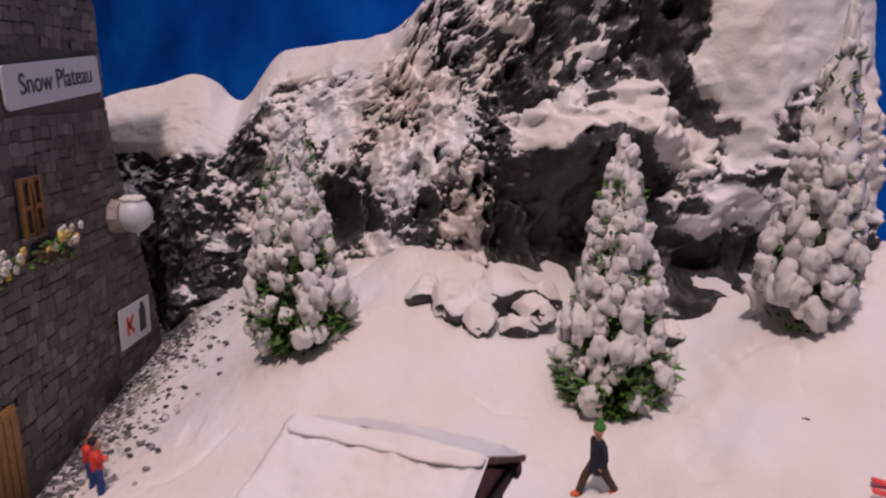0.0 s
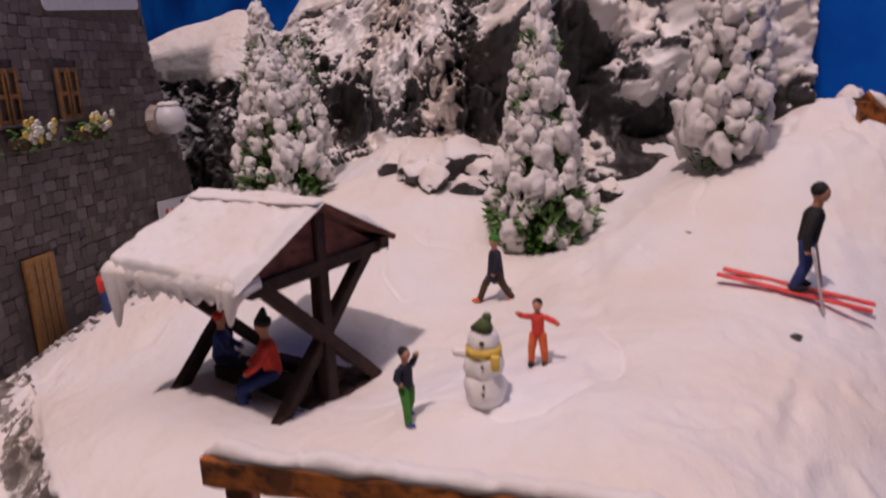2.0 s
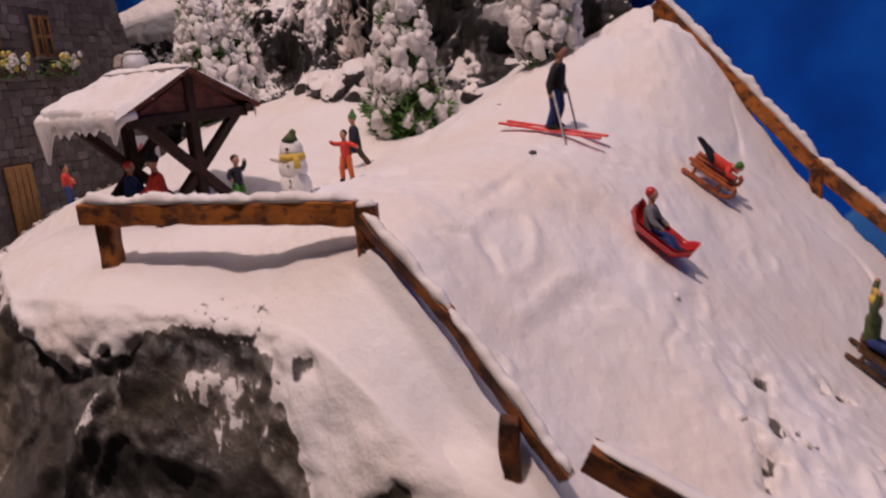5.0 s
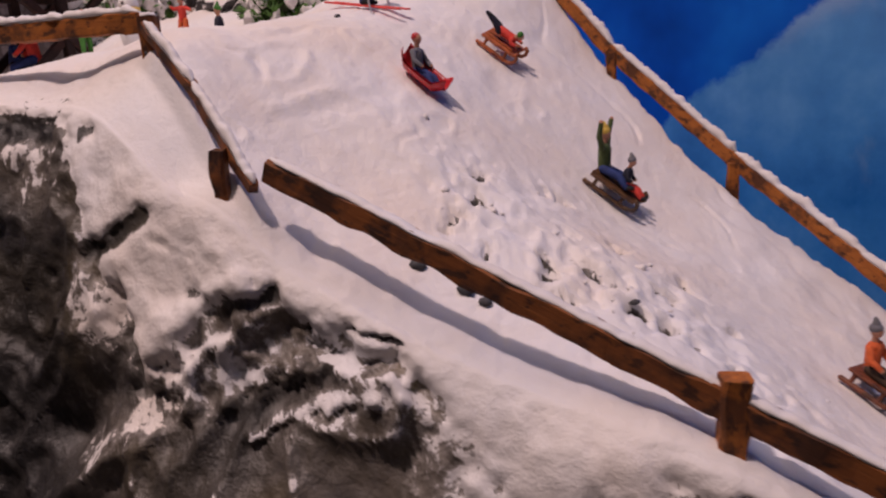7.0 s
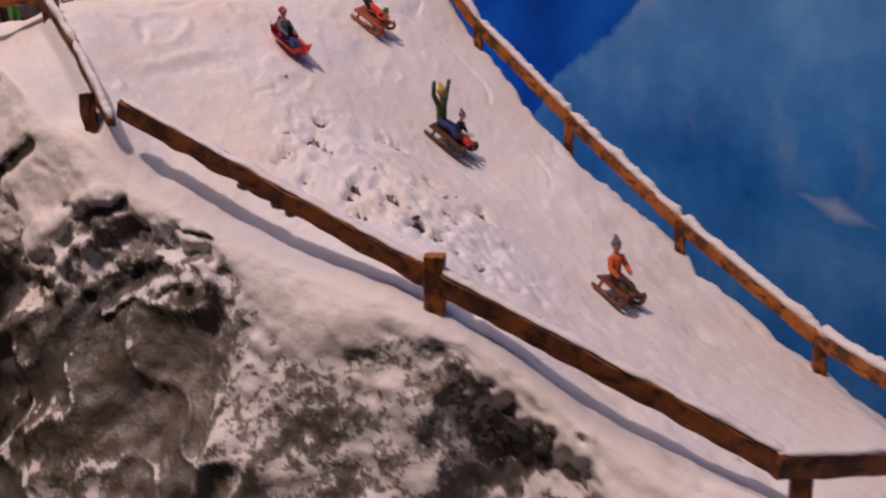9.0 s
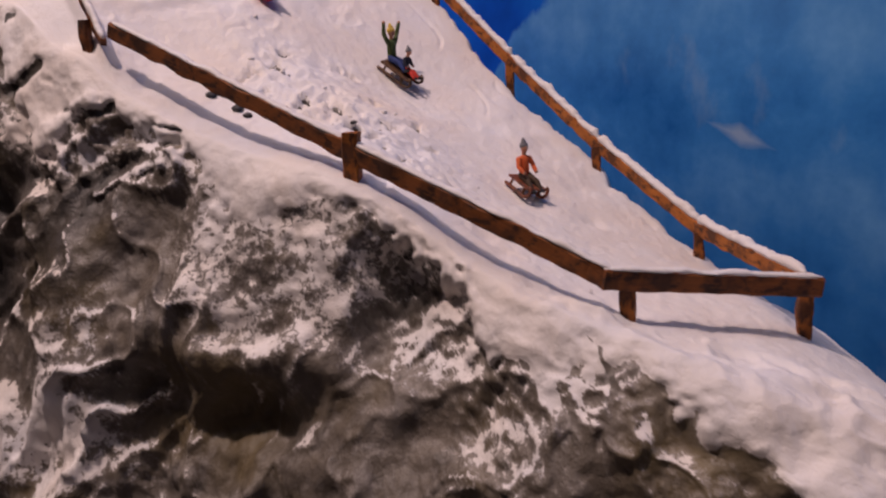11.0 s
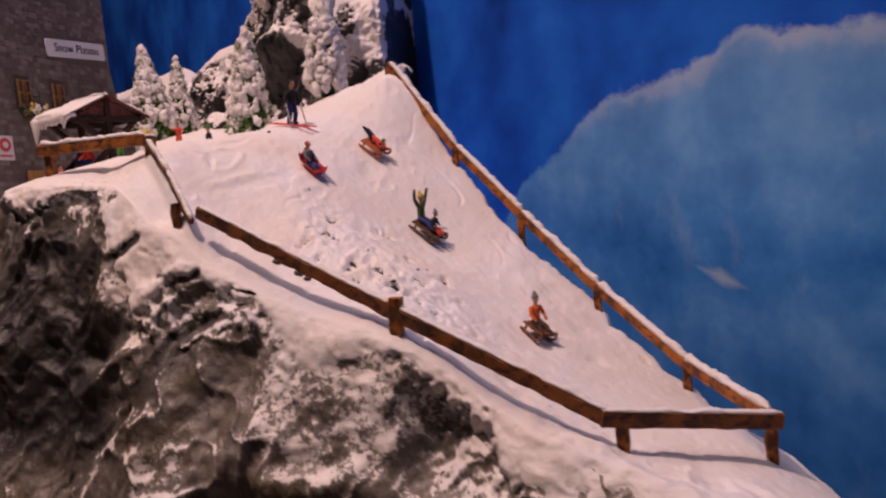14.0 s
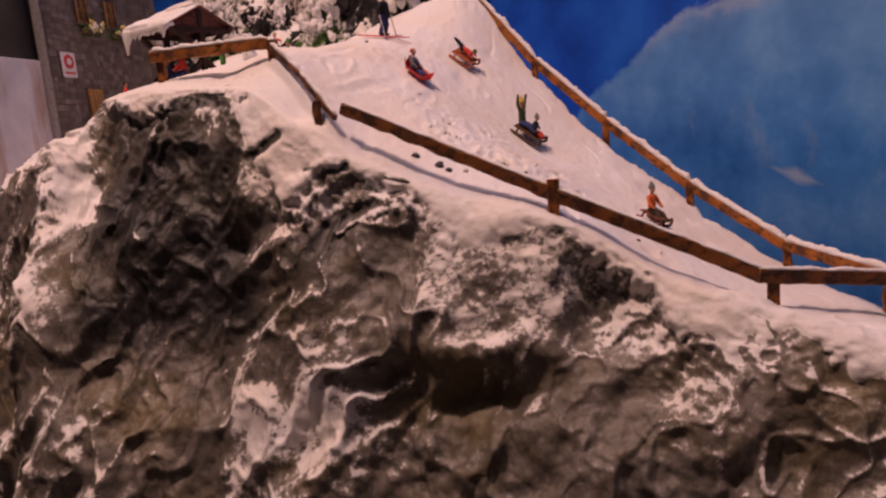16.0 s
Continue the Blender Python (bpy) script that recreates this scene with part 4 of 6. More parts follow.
    snow = np.maximum(snow - 0.9 * east, 1.25 * block)
    puff = 0.0013 * smooth(0.42, 0.72, snow)
    Y2, Z2 = Y2 - puff, Z2 + 0.5 * puff
    ob = grid_mesh("rock_mountain", X2, Y2, Z2, PEAK, np.clip(snow, 0, 1.25))
    return tagged(ob, "dark rocky model mountain dusted with snow behind the plateau", "mountain", kind="structure")


PEAK_OB = build_peak()


# ---- backdrop wall, display base and room ----
def build_shell():
    d = Vector((0.777, -0.629, 0)).normalized()
    n = Vector((0.629, 0.777, 0)).normalized()
    m = Matrix((d, n, Vector((0, 0, 1)))).transposed().to_4x4()
    m.translation = n * 0.214
    bm = bmesh.new()
    box(bm, (-0.75, 0.0, -0.05), (0.75, 0.02, 0.62))
    tagged(part("backdrop", bm, BACKDROP, at=m, smooth_shade=False), "blue painted sky and ice mountain on the display's back wall", "backdrop", kind="structure")
    bm = bmesh.new()
    box(bm, (-0.55, -0.20, -0.06), (0.6, 0.62, 0.0), 0.003)
    tagged(part("base", bm, MORTAR), "grey table board under the model landscape", "table", kind="structure")
    W, S, E, N, D, U = -1.0, -1.0, 1.1, 0.9, -0.75, 1.6
    for nm, lo, hi in (("floor", (W, S, D - 0.05), (E, N, D)), ("ceiling", (W, S, U), (E, N, U + 0.05)), ("wall_south", (W, S - 0.05, D), (E, S, U)), ("wall_north", (W, N, D), (E, N + 0.05, U)), ("wall_west", (W - 0.05, S, D), (W, N, U)), ("wall_east", (E, S, D), (E + 0.05, N, U))):
        bm = bmesh.new()
        box(bm, lo, hi)
        tagged(part(nm, bm, ROOM, smooth_shade=False), "dim grey painted exhibition room surface", nm.split("_")[0], kind="structure")


build_shell()


# ---- stone tower ----
TOWER_X = -0.086
TOWER_H = 0.178


def tower_right(z):
    """Far edge of the tower's face: upright above, flaring towards its foot."""
    return 0.1825 + 0.0000 * z + 0.024 * smooth(0.30, 0.205, z)


def build_tower():
    tower = thing("stone_tower", (TOWER_X, 0.08, 0.19), "grey rubble-stone model tower with shuttered windows and signs", "tower")
    bm = bmesh.new()
    zs = np.linspace(0.0, TOWER_H, 12)
    rings = []
    for dz in zs:
        r = float(tower_right(0.19 + dz)) - 0.08
        rings.append([bm.verts.new((a, b, dz)) for a, b in ((-0.0004, 0.0), (-0.0004, r), (-0.10, r), (-0.10, 0.0))])
    for r0, r1 in zip(rings, rings[1:]):
        for n in range(4):
            bm.faces.new((r0[n], r0[(n + 1) % 4], r1[(n + 1) % 4], r1[n]))
    bm.faces.new(rings[-1])
    bm.faces.new(rings[0][::-1])
    part("wall", bm, MORTAR, tower, smooth_shade=False)
    rnd = random.Random(5)
    holes = [(0.105, 0.117, 0.264, 0.281), (0.1295, 0.1415, 0.264, 0.281), (0.104, 0.1185, 0.200, 0.2305), (0.130, 0.179, 0.2925, 0.3100)]
    meshes = []
    for k in range(6):
        b = bmesh.new()
        vs = []
        n = 8
        for py, pz in ((0.5, 0.34), (0.40, 0.5), (-0.40, 0.5), (-0.5, 0.34), (-0.5, -0.34), (-0.40, -0.5), (0.40, -0.5), (0.5, -0.34)):
            vs.append((py * rnd.uniform(0.90, 1.0), pz * rnd.uniform(0.88, 1.0)))
        back = [b.verts.new((0, y, z)) for y, z in vs]
        mid = [b.verts.new((0.6, y * 0.97, z * 0.97)) for y, z in vs]
        front = [b.verts.new((1.0, y * 0.84, z * 0.84)) for y, z in vs]
        for r0, r1 in ((back, mid), (mid, front)):
            for j in range(n):
                b.faces.new((r0[j], r0[(j + 1) % n], r1[(j + 1) % n], r1[j]))
        b.faces.new(front)
        me = bpy.data.meshes.new("stone")
        b.to_mesh(me)
        b.free()
        me.materials.append(STONE)
        meshes.append(me)
    verts, faces, count = [], [], 0
    z = 0.203
    while z < 0.362:
        h = rnd.uniform(0.0022, 0.0036)
        y = 0.0803 + rnd.uniform(0, 0.002)
        while y < tower_right(z) - 0.0012:
            w = min(rnd.uniform(0.0024, 0.0062), float(tower_right(z)) - y)
            cy, cz = y + w / 2, z + h / 2 + rnd.uniform(-0.0003, 0.0003)
            y += w
            if any(a < cy < b and c < cz < d for a, b, c, d in holes):
                continue
            m = pose(0.0, cy - 0.08, cz - 0.19, rnd.uniform(-5, 5)) @ Matrix.Diagonal((rnd.uniform(0.00006, 0.00024), w * 1.02, h * rnd.uniform(0.94, 1.15), 1))
            me = meshes[rnd.randrange(6)]
            if 0.150 < cy and 0.213 < cz < 0.286 and count < 290:
                count += 1
                ob = new("stone", me)
                ob.parent, ob.matrix_basis = tower, m
            else:
                o = len(verts)
                verts += [m @ v.co for v in me.vertices]
                faces += [[o + i for i in p.vertices] for p in me.polygons]
        z += h
    me = bpy.data.meshes.new("stonework")
    me.from_pydata(verts, [], faces)
    me.materials.append(STONE)
    ob = new("stonework", me)
    ob.parent = tower
    tagged(ob, kind="stuff")
    # windows with shutters, over flower boxes
    for y0 in (0.1055, 0.1300):
        win = part("window", (lambda b: (box(b, (0, 0, 0), (0.0008, 0.011, 0.0155), 0.0002), b)[1])(bmesh.new()), WINDOW_GREY, tower, "small grey window with an ochre casement lattice", at=pose(0.0002, y0 + 0.0013 - 0.08, 0.2650 - 0.19) @ Matrix.Diagonal((1, 0.76, 0.9, 1)))
        for dy in (-0.0002, 0.0060):
            b = bmesh.new()
            for lo, hi in (((0, 0, 0), (0.0008, 0.0011, 0.0155)), ((0, 0.0041, 0), (0.0008, 0.0052, 0.0155)), ((0, 0.0010, 0), (0.0007, 0.0042, 0.0012)), ((0, 0.0010, 0.0143), (0.0007, 0.0042, 0.0155)), ((0, 0.0010, 0.0070), (0.0007, 0.0042, 0.0084))):
                box(b, lo, hi, 0.0001)
            part("casement", b, SHUTTER, win, at=pose(0.0008, dy, 0))
        b = bmesh.new()
        box(b, (0, -0.0006, -0.0012), (0.0016, 0.0116, 0.0), 0.0003)
        part("window_sill", b, MORTAR, win)
    b = bmesh.new()
    box(b, (0, 0, 0), (0.0011, 0.0115, 0.026), 0.0003)
    for k in range(4):
        box(b, (0.0010, 0.0004 + 0.0028 * k, 0.0006), (0.0015, 0.0028 + 0.0028 * k, 0.0254), 0.0002)
    part("door", b, DOOR_WOOD, tower, "plain ochre wooden door", at=pose(0.0001, 0.1062 - 0.08, 0.204 - 0.19))
    return tower


TOWER = build_tower()


def flower_box(y, z, seed):
    rnd = random.Random(seed)
    box_thing = thing("flower_box", (TOWER_X + 0.0012, y, z), "window box of yellow and white flowers with dark leaves", "flowers", "window boxes on the tower")
    b = bmesh.new()
    box(b, (0, -0.006, -0.0032), (0.0036, 0.006, 0.0), 0.0004)
    part("planter", b, BROWN, box_thing)
    b = bmesh.new()
    for _ in range(90):
        p = Vector((rnd.uniform(0, 0.005), rnd.gauss(0, 0.0042), rnd.uniform(-0.0035, 0.0022)))
        r = rnd.uniform(0.0003, 0.0008)
        ball(b, p, (r, r, r * 0.6), sub=1)
    part("leaves", b, LEAF, box_thing)
    for k in range(22):
        b = bmesh.new()
        c = Vector((rnd.uniform(0.002, 0.0062), rnd.gauss(0.001, 0.0034), rnd.uniform(-0.001, 0.0042)))
        for j in range(5):
            t = j * 1.257
            ball(b, c + Vector((0.0002, 0.0006 * math.cos(t), 0.0006 * math.sin(t))), (0.0004, 0.0006, 0.0006), sub=1)
        part("flower", b, PETAL_W if rnd.random() < 0.6 else PETAL_Y, box_thing)


flower_box(0.1140, 0.2615, 1)
flower_box(0.1395, 0.2615, 2)


def text_mesh(name, words, height, mat, parent, at):
    cu = bpy.data.curves.new(name, "FONT")
    cu.body, cu.size, cu.extrude, cu.align_x, cu.align_y = words, height, 0.00008, "CENTER", "CENTER"
    ob = bpy.data.objects.new(name, cu)
    scene.collection.objects.link(ob)
    me = bpy.data.meshes.new_from_object(ob)
    bpy.data.objects.remove(ob)
    me.materials.append(mat)
    ob = new(name, me)
    ob.parent, ob.matrix_basis = parent, at
    return ob


def rounded_board(w, h, d, r):
    b = bmesh.new()
    pts = []
    for cx, cz, a0 in ((w / 2 - r, h / 2 - r, 0), (-w / 2 + r, h / 2 - r, 90), (-w / 2 + r, -h / 2 + r, 180), (w / 2 - r, -h / 2 + r, 270)):
        pts += [(cx + r * math.cos(radians(a0 + a)), cz + r * math.sin(radians(a0 + a))) for a in (0, 30, 60, 90)]
    f = [b.verts.new((x, z, d)) for x, z in pts]
    k = [b.verts.new((x, z, 0)) for x, z in pts]
    b.faces.new(f)
    b.faces.new(k[::-1])
    for n in range(len(pts)):
        b.faces.new((k[n], k[(n + 1) % len(pts)], f[(n + 1) % len(pts)], f[n]))
    return b


FACING = pose(0, 0, 0, 90, 0, 90)  # board's face towards +x, its width along y


def build_signs():
    s = thing("name_sign", pose(TOWER_X + 0.0008, 0.1543, 0.3010) @ FACING @ pose(0, 0, 0, 0, 0, 4.3), "white name board lettered Snow Plateau on the tower", "sign")
    part("board", rounded_board(0.0475, 0.0100, 0.0006, 0.0014), WHITE_BOARD, s, smooth_shade=False)
    text_mesh("lettering", "Snow Plateau", 0.0068, INK, s, pose(0.0006, 0.0002, 0.0007))
    s = thing("poster", pose(TOWER_X + 0.0010, 0.1842, 0.2268) @ FACING @ pose(0, 0, 0, 0, 0, -3), "small white poster with a red mark and a dark shape", "poster")
    part("board", rounded_board(0.0225, 0.0125, 0.0003, 0.0003), WHITE_BOARD, s, smooth_shade=False)
    b = bmesh.new()
    box(b, (-0.0068, -0.0028, 0.0003), (-0.0050, 0.0030, 0.00042))
    box(b, (-0.0012, -0.0004, 0), (0.0036, 0.0010, 0.00012), m=pose(-0.0042, 0.0002, 0.0003, 0, 0, 42))
    box(b, (-0.0012, -0.0010, 0), (0.0036, 0.0004, 0.00012), m=pose(-0.0042, 0.0000, 0.0003, 0, 0, -42))
    part("red_mark", b, RED_PRINT, s, smooth_shade=False)
    b = bmesh.new()
    box(b, (0.0028, -0.0040, 0.0003), (0.0075, 0.0034, 0.00042))
    box(b, (0.0040, 0.0034, 0.0003), (0.0065, 0.0052, 0.00042))
    part("dark_shape", b, INK, s, smooth_shade=False)
    s = thing("warning_sign", pose(TOWER_X + 0.0012, 0.0930, 0.2418) @ FACING, "small white warning board with a red disc", "sign")
    part("board", rounded_board(0.0105, 0.0128, 0.0004, 0.0006), WHITE_BOARD, s, smooth_shade=False)
    b = bmesh.new()
    bmesh.ops.create_cone(b, cap_ends=True, segments=28, radius1=0.0036, radius2=0.0036, depth=0.0003, matrix=pose(0, 0.0016, 0.0005))
    part("disc", b, RED_PRINT, s, smooth_shade=False)
    b = bmesh.new()
    box(b, (-0.0040, -0.0046, 0.0004), (0.0040, -0.0036, 0.0005))
    part("caption_bar", b, RED_PRINT, s, smooth_shade=False)
    b = bmesh.new()
    bmesh.ops.create_cone(b, cap_ends=True, segments=20, radius1=0.0017, radius2=0.0017, depth=0.0003, matrix=pose(0, 0.0016, 0.00075))
    part("pale_centre", b, WHITE_BOARD, s, smooth_shade=False)


build_signs()


def build_lantern():
    s = thing("wall_lantern", (TOWER_X, 0.1815, 0.2615), "round white globe lantern with snow on a beige wall bracket", "lantern")
    b = bmesh.new()
    bmesh.ops.create_cone(b, cap_ends=True, segments=8, radius1=0.0052, radius2=0.0046, depth=0.003, matrix=pose(0.0015, -0.002, 0, 0, 90, 0))
    part("bracket", b, plain("beige_bracket", (0.34, 0.29, 0.26), 0.6), s, smooth_shade=False)
    b = bmesh.new()
    ball(b, (0.0056, 0, 0), 0.0054, sub=3)
    part("globe", b, WHITE_BOARD, s)
    b = bmesh.new()
    for n in range(7):
        ball(b, (0.0056 + 0.0022 * math.cos(n * 0.9), 0.0022 * math.sin(n * 0.9), 0.0049), (0.0017, 0.0017, 0.0010), sub=2, rough=0.3, seed=n)
    part("snow_cap", b, SNOW, s)


build_lantern()


def build_annex():
    b = bmesh.new()
    box(b, (TOWER_X - 0.06, -0.06, 0.10), (TOWER_X - 0.0030, 0.0782, 0.2435), 0.0006)
    tagged(part("wall_annex", b, PLASTER), "pale stained plaster wall beside the tower", "wall", kind="structure")
    b = bmesh.new()
    box(b, (TOWER_X - 0.06, -0.06, 0.2436), (TOWER_X - 0.0050, 0.0782, 0.40), 0.0006)
    tagged(part("window_1", b, DARK), "dark unlit opening above the pale wall", "window", kind="structure")
    b = bmesh.new()
    box(b, (TOWER_X - 0.0040, 0.0784, 0.17), (TOWER_X + 0.0006, 0.0799, 0.41), 0.0004)
    tagged(part("trim", b, GREY_POST), "grey corner post of the tower", "trim", kind="structure")


build_annex()


# ---- trees ----
def clump_meshes():
    """Egg-shaped lumps of snow as they sit on a bough: rounded above, ragged at the hem."""
    made = []
    for k in range(8):
        b = bmesh.new()
        shift = Vector((k * 3.7, k * 1.9, k * 5.3))
        for v in bmesh.ops.create_icosphere(b, subdivisions=3, radius=1.0)["verts"]:
            c = v.co.copy()
            taper = 1 - 0.06 * c.z if c.z > 0 else 1 + 0.06 * c.z
            hem = -0.35 * max(0.0, noise.noise(Vector((c.x * 3.1, c.y * 3.1, 0)) + shift)) * max(0.0, -c.z)
            r = 1 + 0.55 * noise.noise(c * 1.3 + shift) + 0.28 * noise.noise(c * 3.0 + shift) + 0.08 * noise.noise(c * 8.0 + shift)
            v.co = Vector((c.x * taper * 0.85, c.y * taper * 0.92, (c.z + hem) * 1.12)) * r
        me = bpy.data.meshes.new("snow_clump")
        b.to_mesh(me)
        b.free()
        me.polygons.foreach_set("use_smooth", [True] * len(me.polygons))
        me.materials.append(SNOW)
        made.append(me)
    return made


CLUMPS = clump_meshes()


def snowy_tree(x, y, foot, height, radius, seed, label, lump, leafy, lean=(0.0, 0.0), drop=0.06, coat=0.45, low=0.10):
    """A model fir: rows of snow lumps on drooping boughs round a dark core, bare green twigs low down where it is leafy."""
    rnd = random.Random(seed)
    tree = thing("fir_tree", pose(x, y, foot, lean[0], lean[1], 0), label, "tree", "snowy model firs")
    b = bmesh.new()
    limb(b, (0, 0, -0.010), (0, 0, height * 0.5), 0.0012, 0.0008)
    limb(b, (0, 0, height * 0.5), (0, 0, height * 0.90), 0.0008, 0.0003)
    part("trunk", b, BARK, tree)

    def girth(t):
        return radius * (((0.25 if leafy > 0.1 else 0.55) + (0.75 if leafy > 0.1 else 0.45) * min(1, t / 0.17) ** 0.8) if t < 0.17 else (1 - ((t - 0.17) / 0.83) ** 1.15)) + 0.0008

    # core of inner needles, the shade between the clumps mixed into its olive
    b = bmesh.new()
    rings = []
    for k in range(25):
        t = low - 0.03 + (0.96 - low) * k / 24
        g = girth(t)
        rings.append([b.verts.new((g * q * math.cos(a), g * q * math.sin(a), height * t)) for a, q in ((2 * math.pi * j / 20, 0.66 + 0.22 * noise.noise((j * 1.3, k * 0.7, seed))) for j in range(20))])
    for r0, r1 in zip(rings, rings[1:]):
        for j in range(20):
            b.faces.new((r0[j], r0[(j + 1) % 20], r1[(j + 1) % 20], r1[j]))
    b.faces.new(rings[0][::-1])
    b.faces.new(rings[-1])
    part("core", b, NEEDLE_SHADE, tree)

    verts, faces = [], []

    def sprig(p, d, size):
        q = d.to_track_quat("X", "Z")
        side, upv = q @ Vector((0, 1, 0)), q @ Vector((0, 0, 1))
        o = len(verts)
        verts.extend([p, p + d * size * 0.5 + side * size * 0.15, p + d * size, p + d * size * 0.5 - side * size * 0.15, p + d * size * 0.45 + upv * size * 0.14, p + d * size * 0.45 - upv * size * 0.10])
        for f in ((0, 1, 4), (1, 2, 4), (2, 3, 4), (3, 0, 4), (0, 5, 1), (1, 5, 2), (2, 5, 3), (3, 5, 0)):
            faces.append([o + k for k in f])

    for _ in range(int(1700 * leafy) + 350):
        t = rnd.random() ** (2.3 if leafy > 0.5 else 1.5) * 0.86
        a = rnd.uniform(0, 2 * math.pi)
        if leafy < 0.1 and rnd.random() < 0.5:
            t = rnd.uniform(0.10, 0.22)
        green = float(smooth(0.30, 0.05, t)) * leafy
        r = girth(t) * rnd.uniform(0.50, 0.84 + 0.26 * green)
        p = Vector((r * math.cos(a), r * math.sin(a), height * (0.03 + 0.95 * t)))
        d = Vector((math.cos(a) + rnd.gauss(0, 0.5), math.sin(a) + rnd.gauss(0, 0.5), rnd.gauss(0.45, 0.5))).normalized()
        sprig(p, d, rnd.uniform(0.0016, 0.0032) * (1.0 + 0.9 * green))
    me = bpy.data.meshes.new("foliage")
    me.from_pydata(verts, [], faces)
    me.materials.append(LEAF)
    ob = new("foliage", me)
    ob.parent = tree
    tagged(ob, kind="stuff")
    # a coat of snow that closes towards the tip
    b = bmesh.new()
    rings = []
    for k in range(40):
        t = coat + (0.985 - coat) * k / 39
        g = girth(t)
        full = float(smooth(coat, coat + 0.25, t))
        rings.append([b.verts.new((g * q * math.cos(a), g * q * math.sin(a), height * t)) for a, q in ((2 * math.pi * j / 36, (0.62 + 0.24 * full + 0.34 * noise.noise((math.cos(2 * math.pi * j / 36) * 1.7, math.sin(2 * math.pi * j / 36) * 1.7, t * height * 330 + seed)) + 0.12 * noise.noise((j * 1.1, k * 1.1, seed)))) for j in range(36))])
    for r0, r1 in zip(rings, rings[1:]):
        for j in range(36):
            b.faces.new((r0[j], r0[(j + 1) % 36], r1[(j + 1) % 36], r1[j]))
    b.faces.new(rings[0][::-1])
    b.faces.new(rings[-1])
    part("snow_coat", b, SNOW, tree)
    # rows of snow lumps from the lowest boughs to the tip
    z, row = low, 0
    while z < 0.965:
        g = girth(z)
        size = lump * (1 - 0.48 * z)
        count = max(3, int(2 * math.pi * g / (size * 1.80)))
        for k in range(count):
            bare = drop + 0.62 * leafy * float(smooth(0.26, 0.08, z)) + (0.75 * float(smooth(0.45, 0.62, z)) if leafy < 0.1 else 0.0)
            if rnd.random() < bare:
                continue
            a = 2 * math.pi * (k + 0.5 * (row % 2)) / count + rnd.uniform(-0.22, 0.22)
            s = size * rnd.choice((0.45, 0.6, 0.8, 0.95, 1.1, 1.25) if leafy > 0.1 else (0.85, 0.95, 1.0, 1.1))
            r = g * rnd.uniform(0.80, 1.06) - 0.15 * s
            ob = new("snow_clump", CLUMPS[rnd.randrange(8)])
            ob.parent = tree
            ob.matrix_basis = pose(r * math.cos(a), r * math.sin(a), height * z + rnd.uniform(-0.6, 0.6) * size, 0, 0, math.degrees(a)) @ pose(0, 0, 0, rnd.uniform(-28, 28), rnd.uniform(-16, 20), 0) @ Matrix.Diagonal((s, s * rnd.uniform(0.85, 1.12), s * rnd.uniform(0.85, 1.2), 1))
        z += size * 1.50 / height
        row += 1
    ob = new("snow_clump", CLUMPS[seed % 8])
    ob.parent = tree
    ob.matrix_basis = pose(0, 0, height * 0.965) @ Matrix.Diagonal((lump * 0.55, lump * 0.45, lump * 0.8, 1))
    return tree


snowy_tree(-0.0215, 0.1320, 0.2362, 0.0570, 0.0118, 3, "green model fir with clumped snow at the rocks", 0.0023, 0.9, (0.0, -3.0), 0.15, 0.36)
snowy_tree(-0.0270, 0.1660, 0.2460, 0.046, 0.0075, 8, "slender model fir almost white with snow", 0.0018, 0.3)
snowy_tree(0.0487, 0.1120, 0.2282, 0.0615, 0.0114, 4, "model fir with snow clumps and green lower twigs", 0.0024, 1.0, drop=0.20, coat=0.46)
snowy_tree(0.0882, 0.1135, 0.2452, 0.0700, 0.0092, 6, "broad model fir covered in thick snow lumps", 0.0027, 0.05, (0.0, 4.0), 0.05, 0.36, 0.13)


# ---- boulders and small stones ----
def boulder(x, y, size, seed, mat=None, sink=0.3, name="boulder", label="snow-covered rough boulder at the foot of the rocks", group="boulders by the firs"):
    rnd = random.Random(seed)
    b = bmesh.new()
    made = ball(b, (0, 0, 0), (1.15, 0.95, 0.72), sub=4 if size > 0.003 else 2, rough=0.0)
    for v in made:
        v.co *= 1 + 0.45 * noise.noise(v.co * 1.2 + Vector((seed, 0, 0))) - 0.30 * abs(noise.noise(v.co * 1.9 + Vector((0, seed, 0)))) + 0.10 * noise.noise(v.co * 3.3 + Vector((0, seed, 0))) + 0.06 * noise.noise(v.co * 8 + Vector((0, seed, 0)))
        if mat is None:
            for k in range(7):
                d = Vector((math.sin(seed * 1.7 + k * 2.4), math.cos(seed * 2.3 + k * 2.4), 0.25 + 0.75 * math.sin(seed + k * 1.3))).normalized()
                v.co -= d * max(0.0, v.co.dot(d) - 0.62) * 0.85
        v.co *= size
    ob = part(name, b, mat or PEAK, at=pose(*on_ground(x, y, size * (0.75 - sink * 1.5)), 0, 0, rnd.uniform(0, 360)))
    me = ob.data
    if mat is None:
        cover = [(smooth(-0.05, 0.35, v.normal.z + 0.35 * noise.noise(v.co * 260)) * 1.2) for v in me.vertices]
        me.attributes.new("snow", "FLOAT", "POINT").data.foreach_set("value", np.array(cover, np.float32))
    return tagged(ob, label, "rock", group)


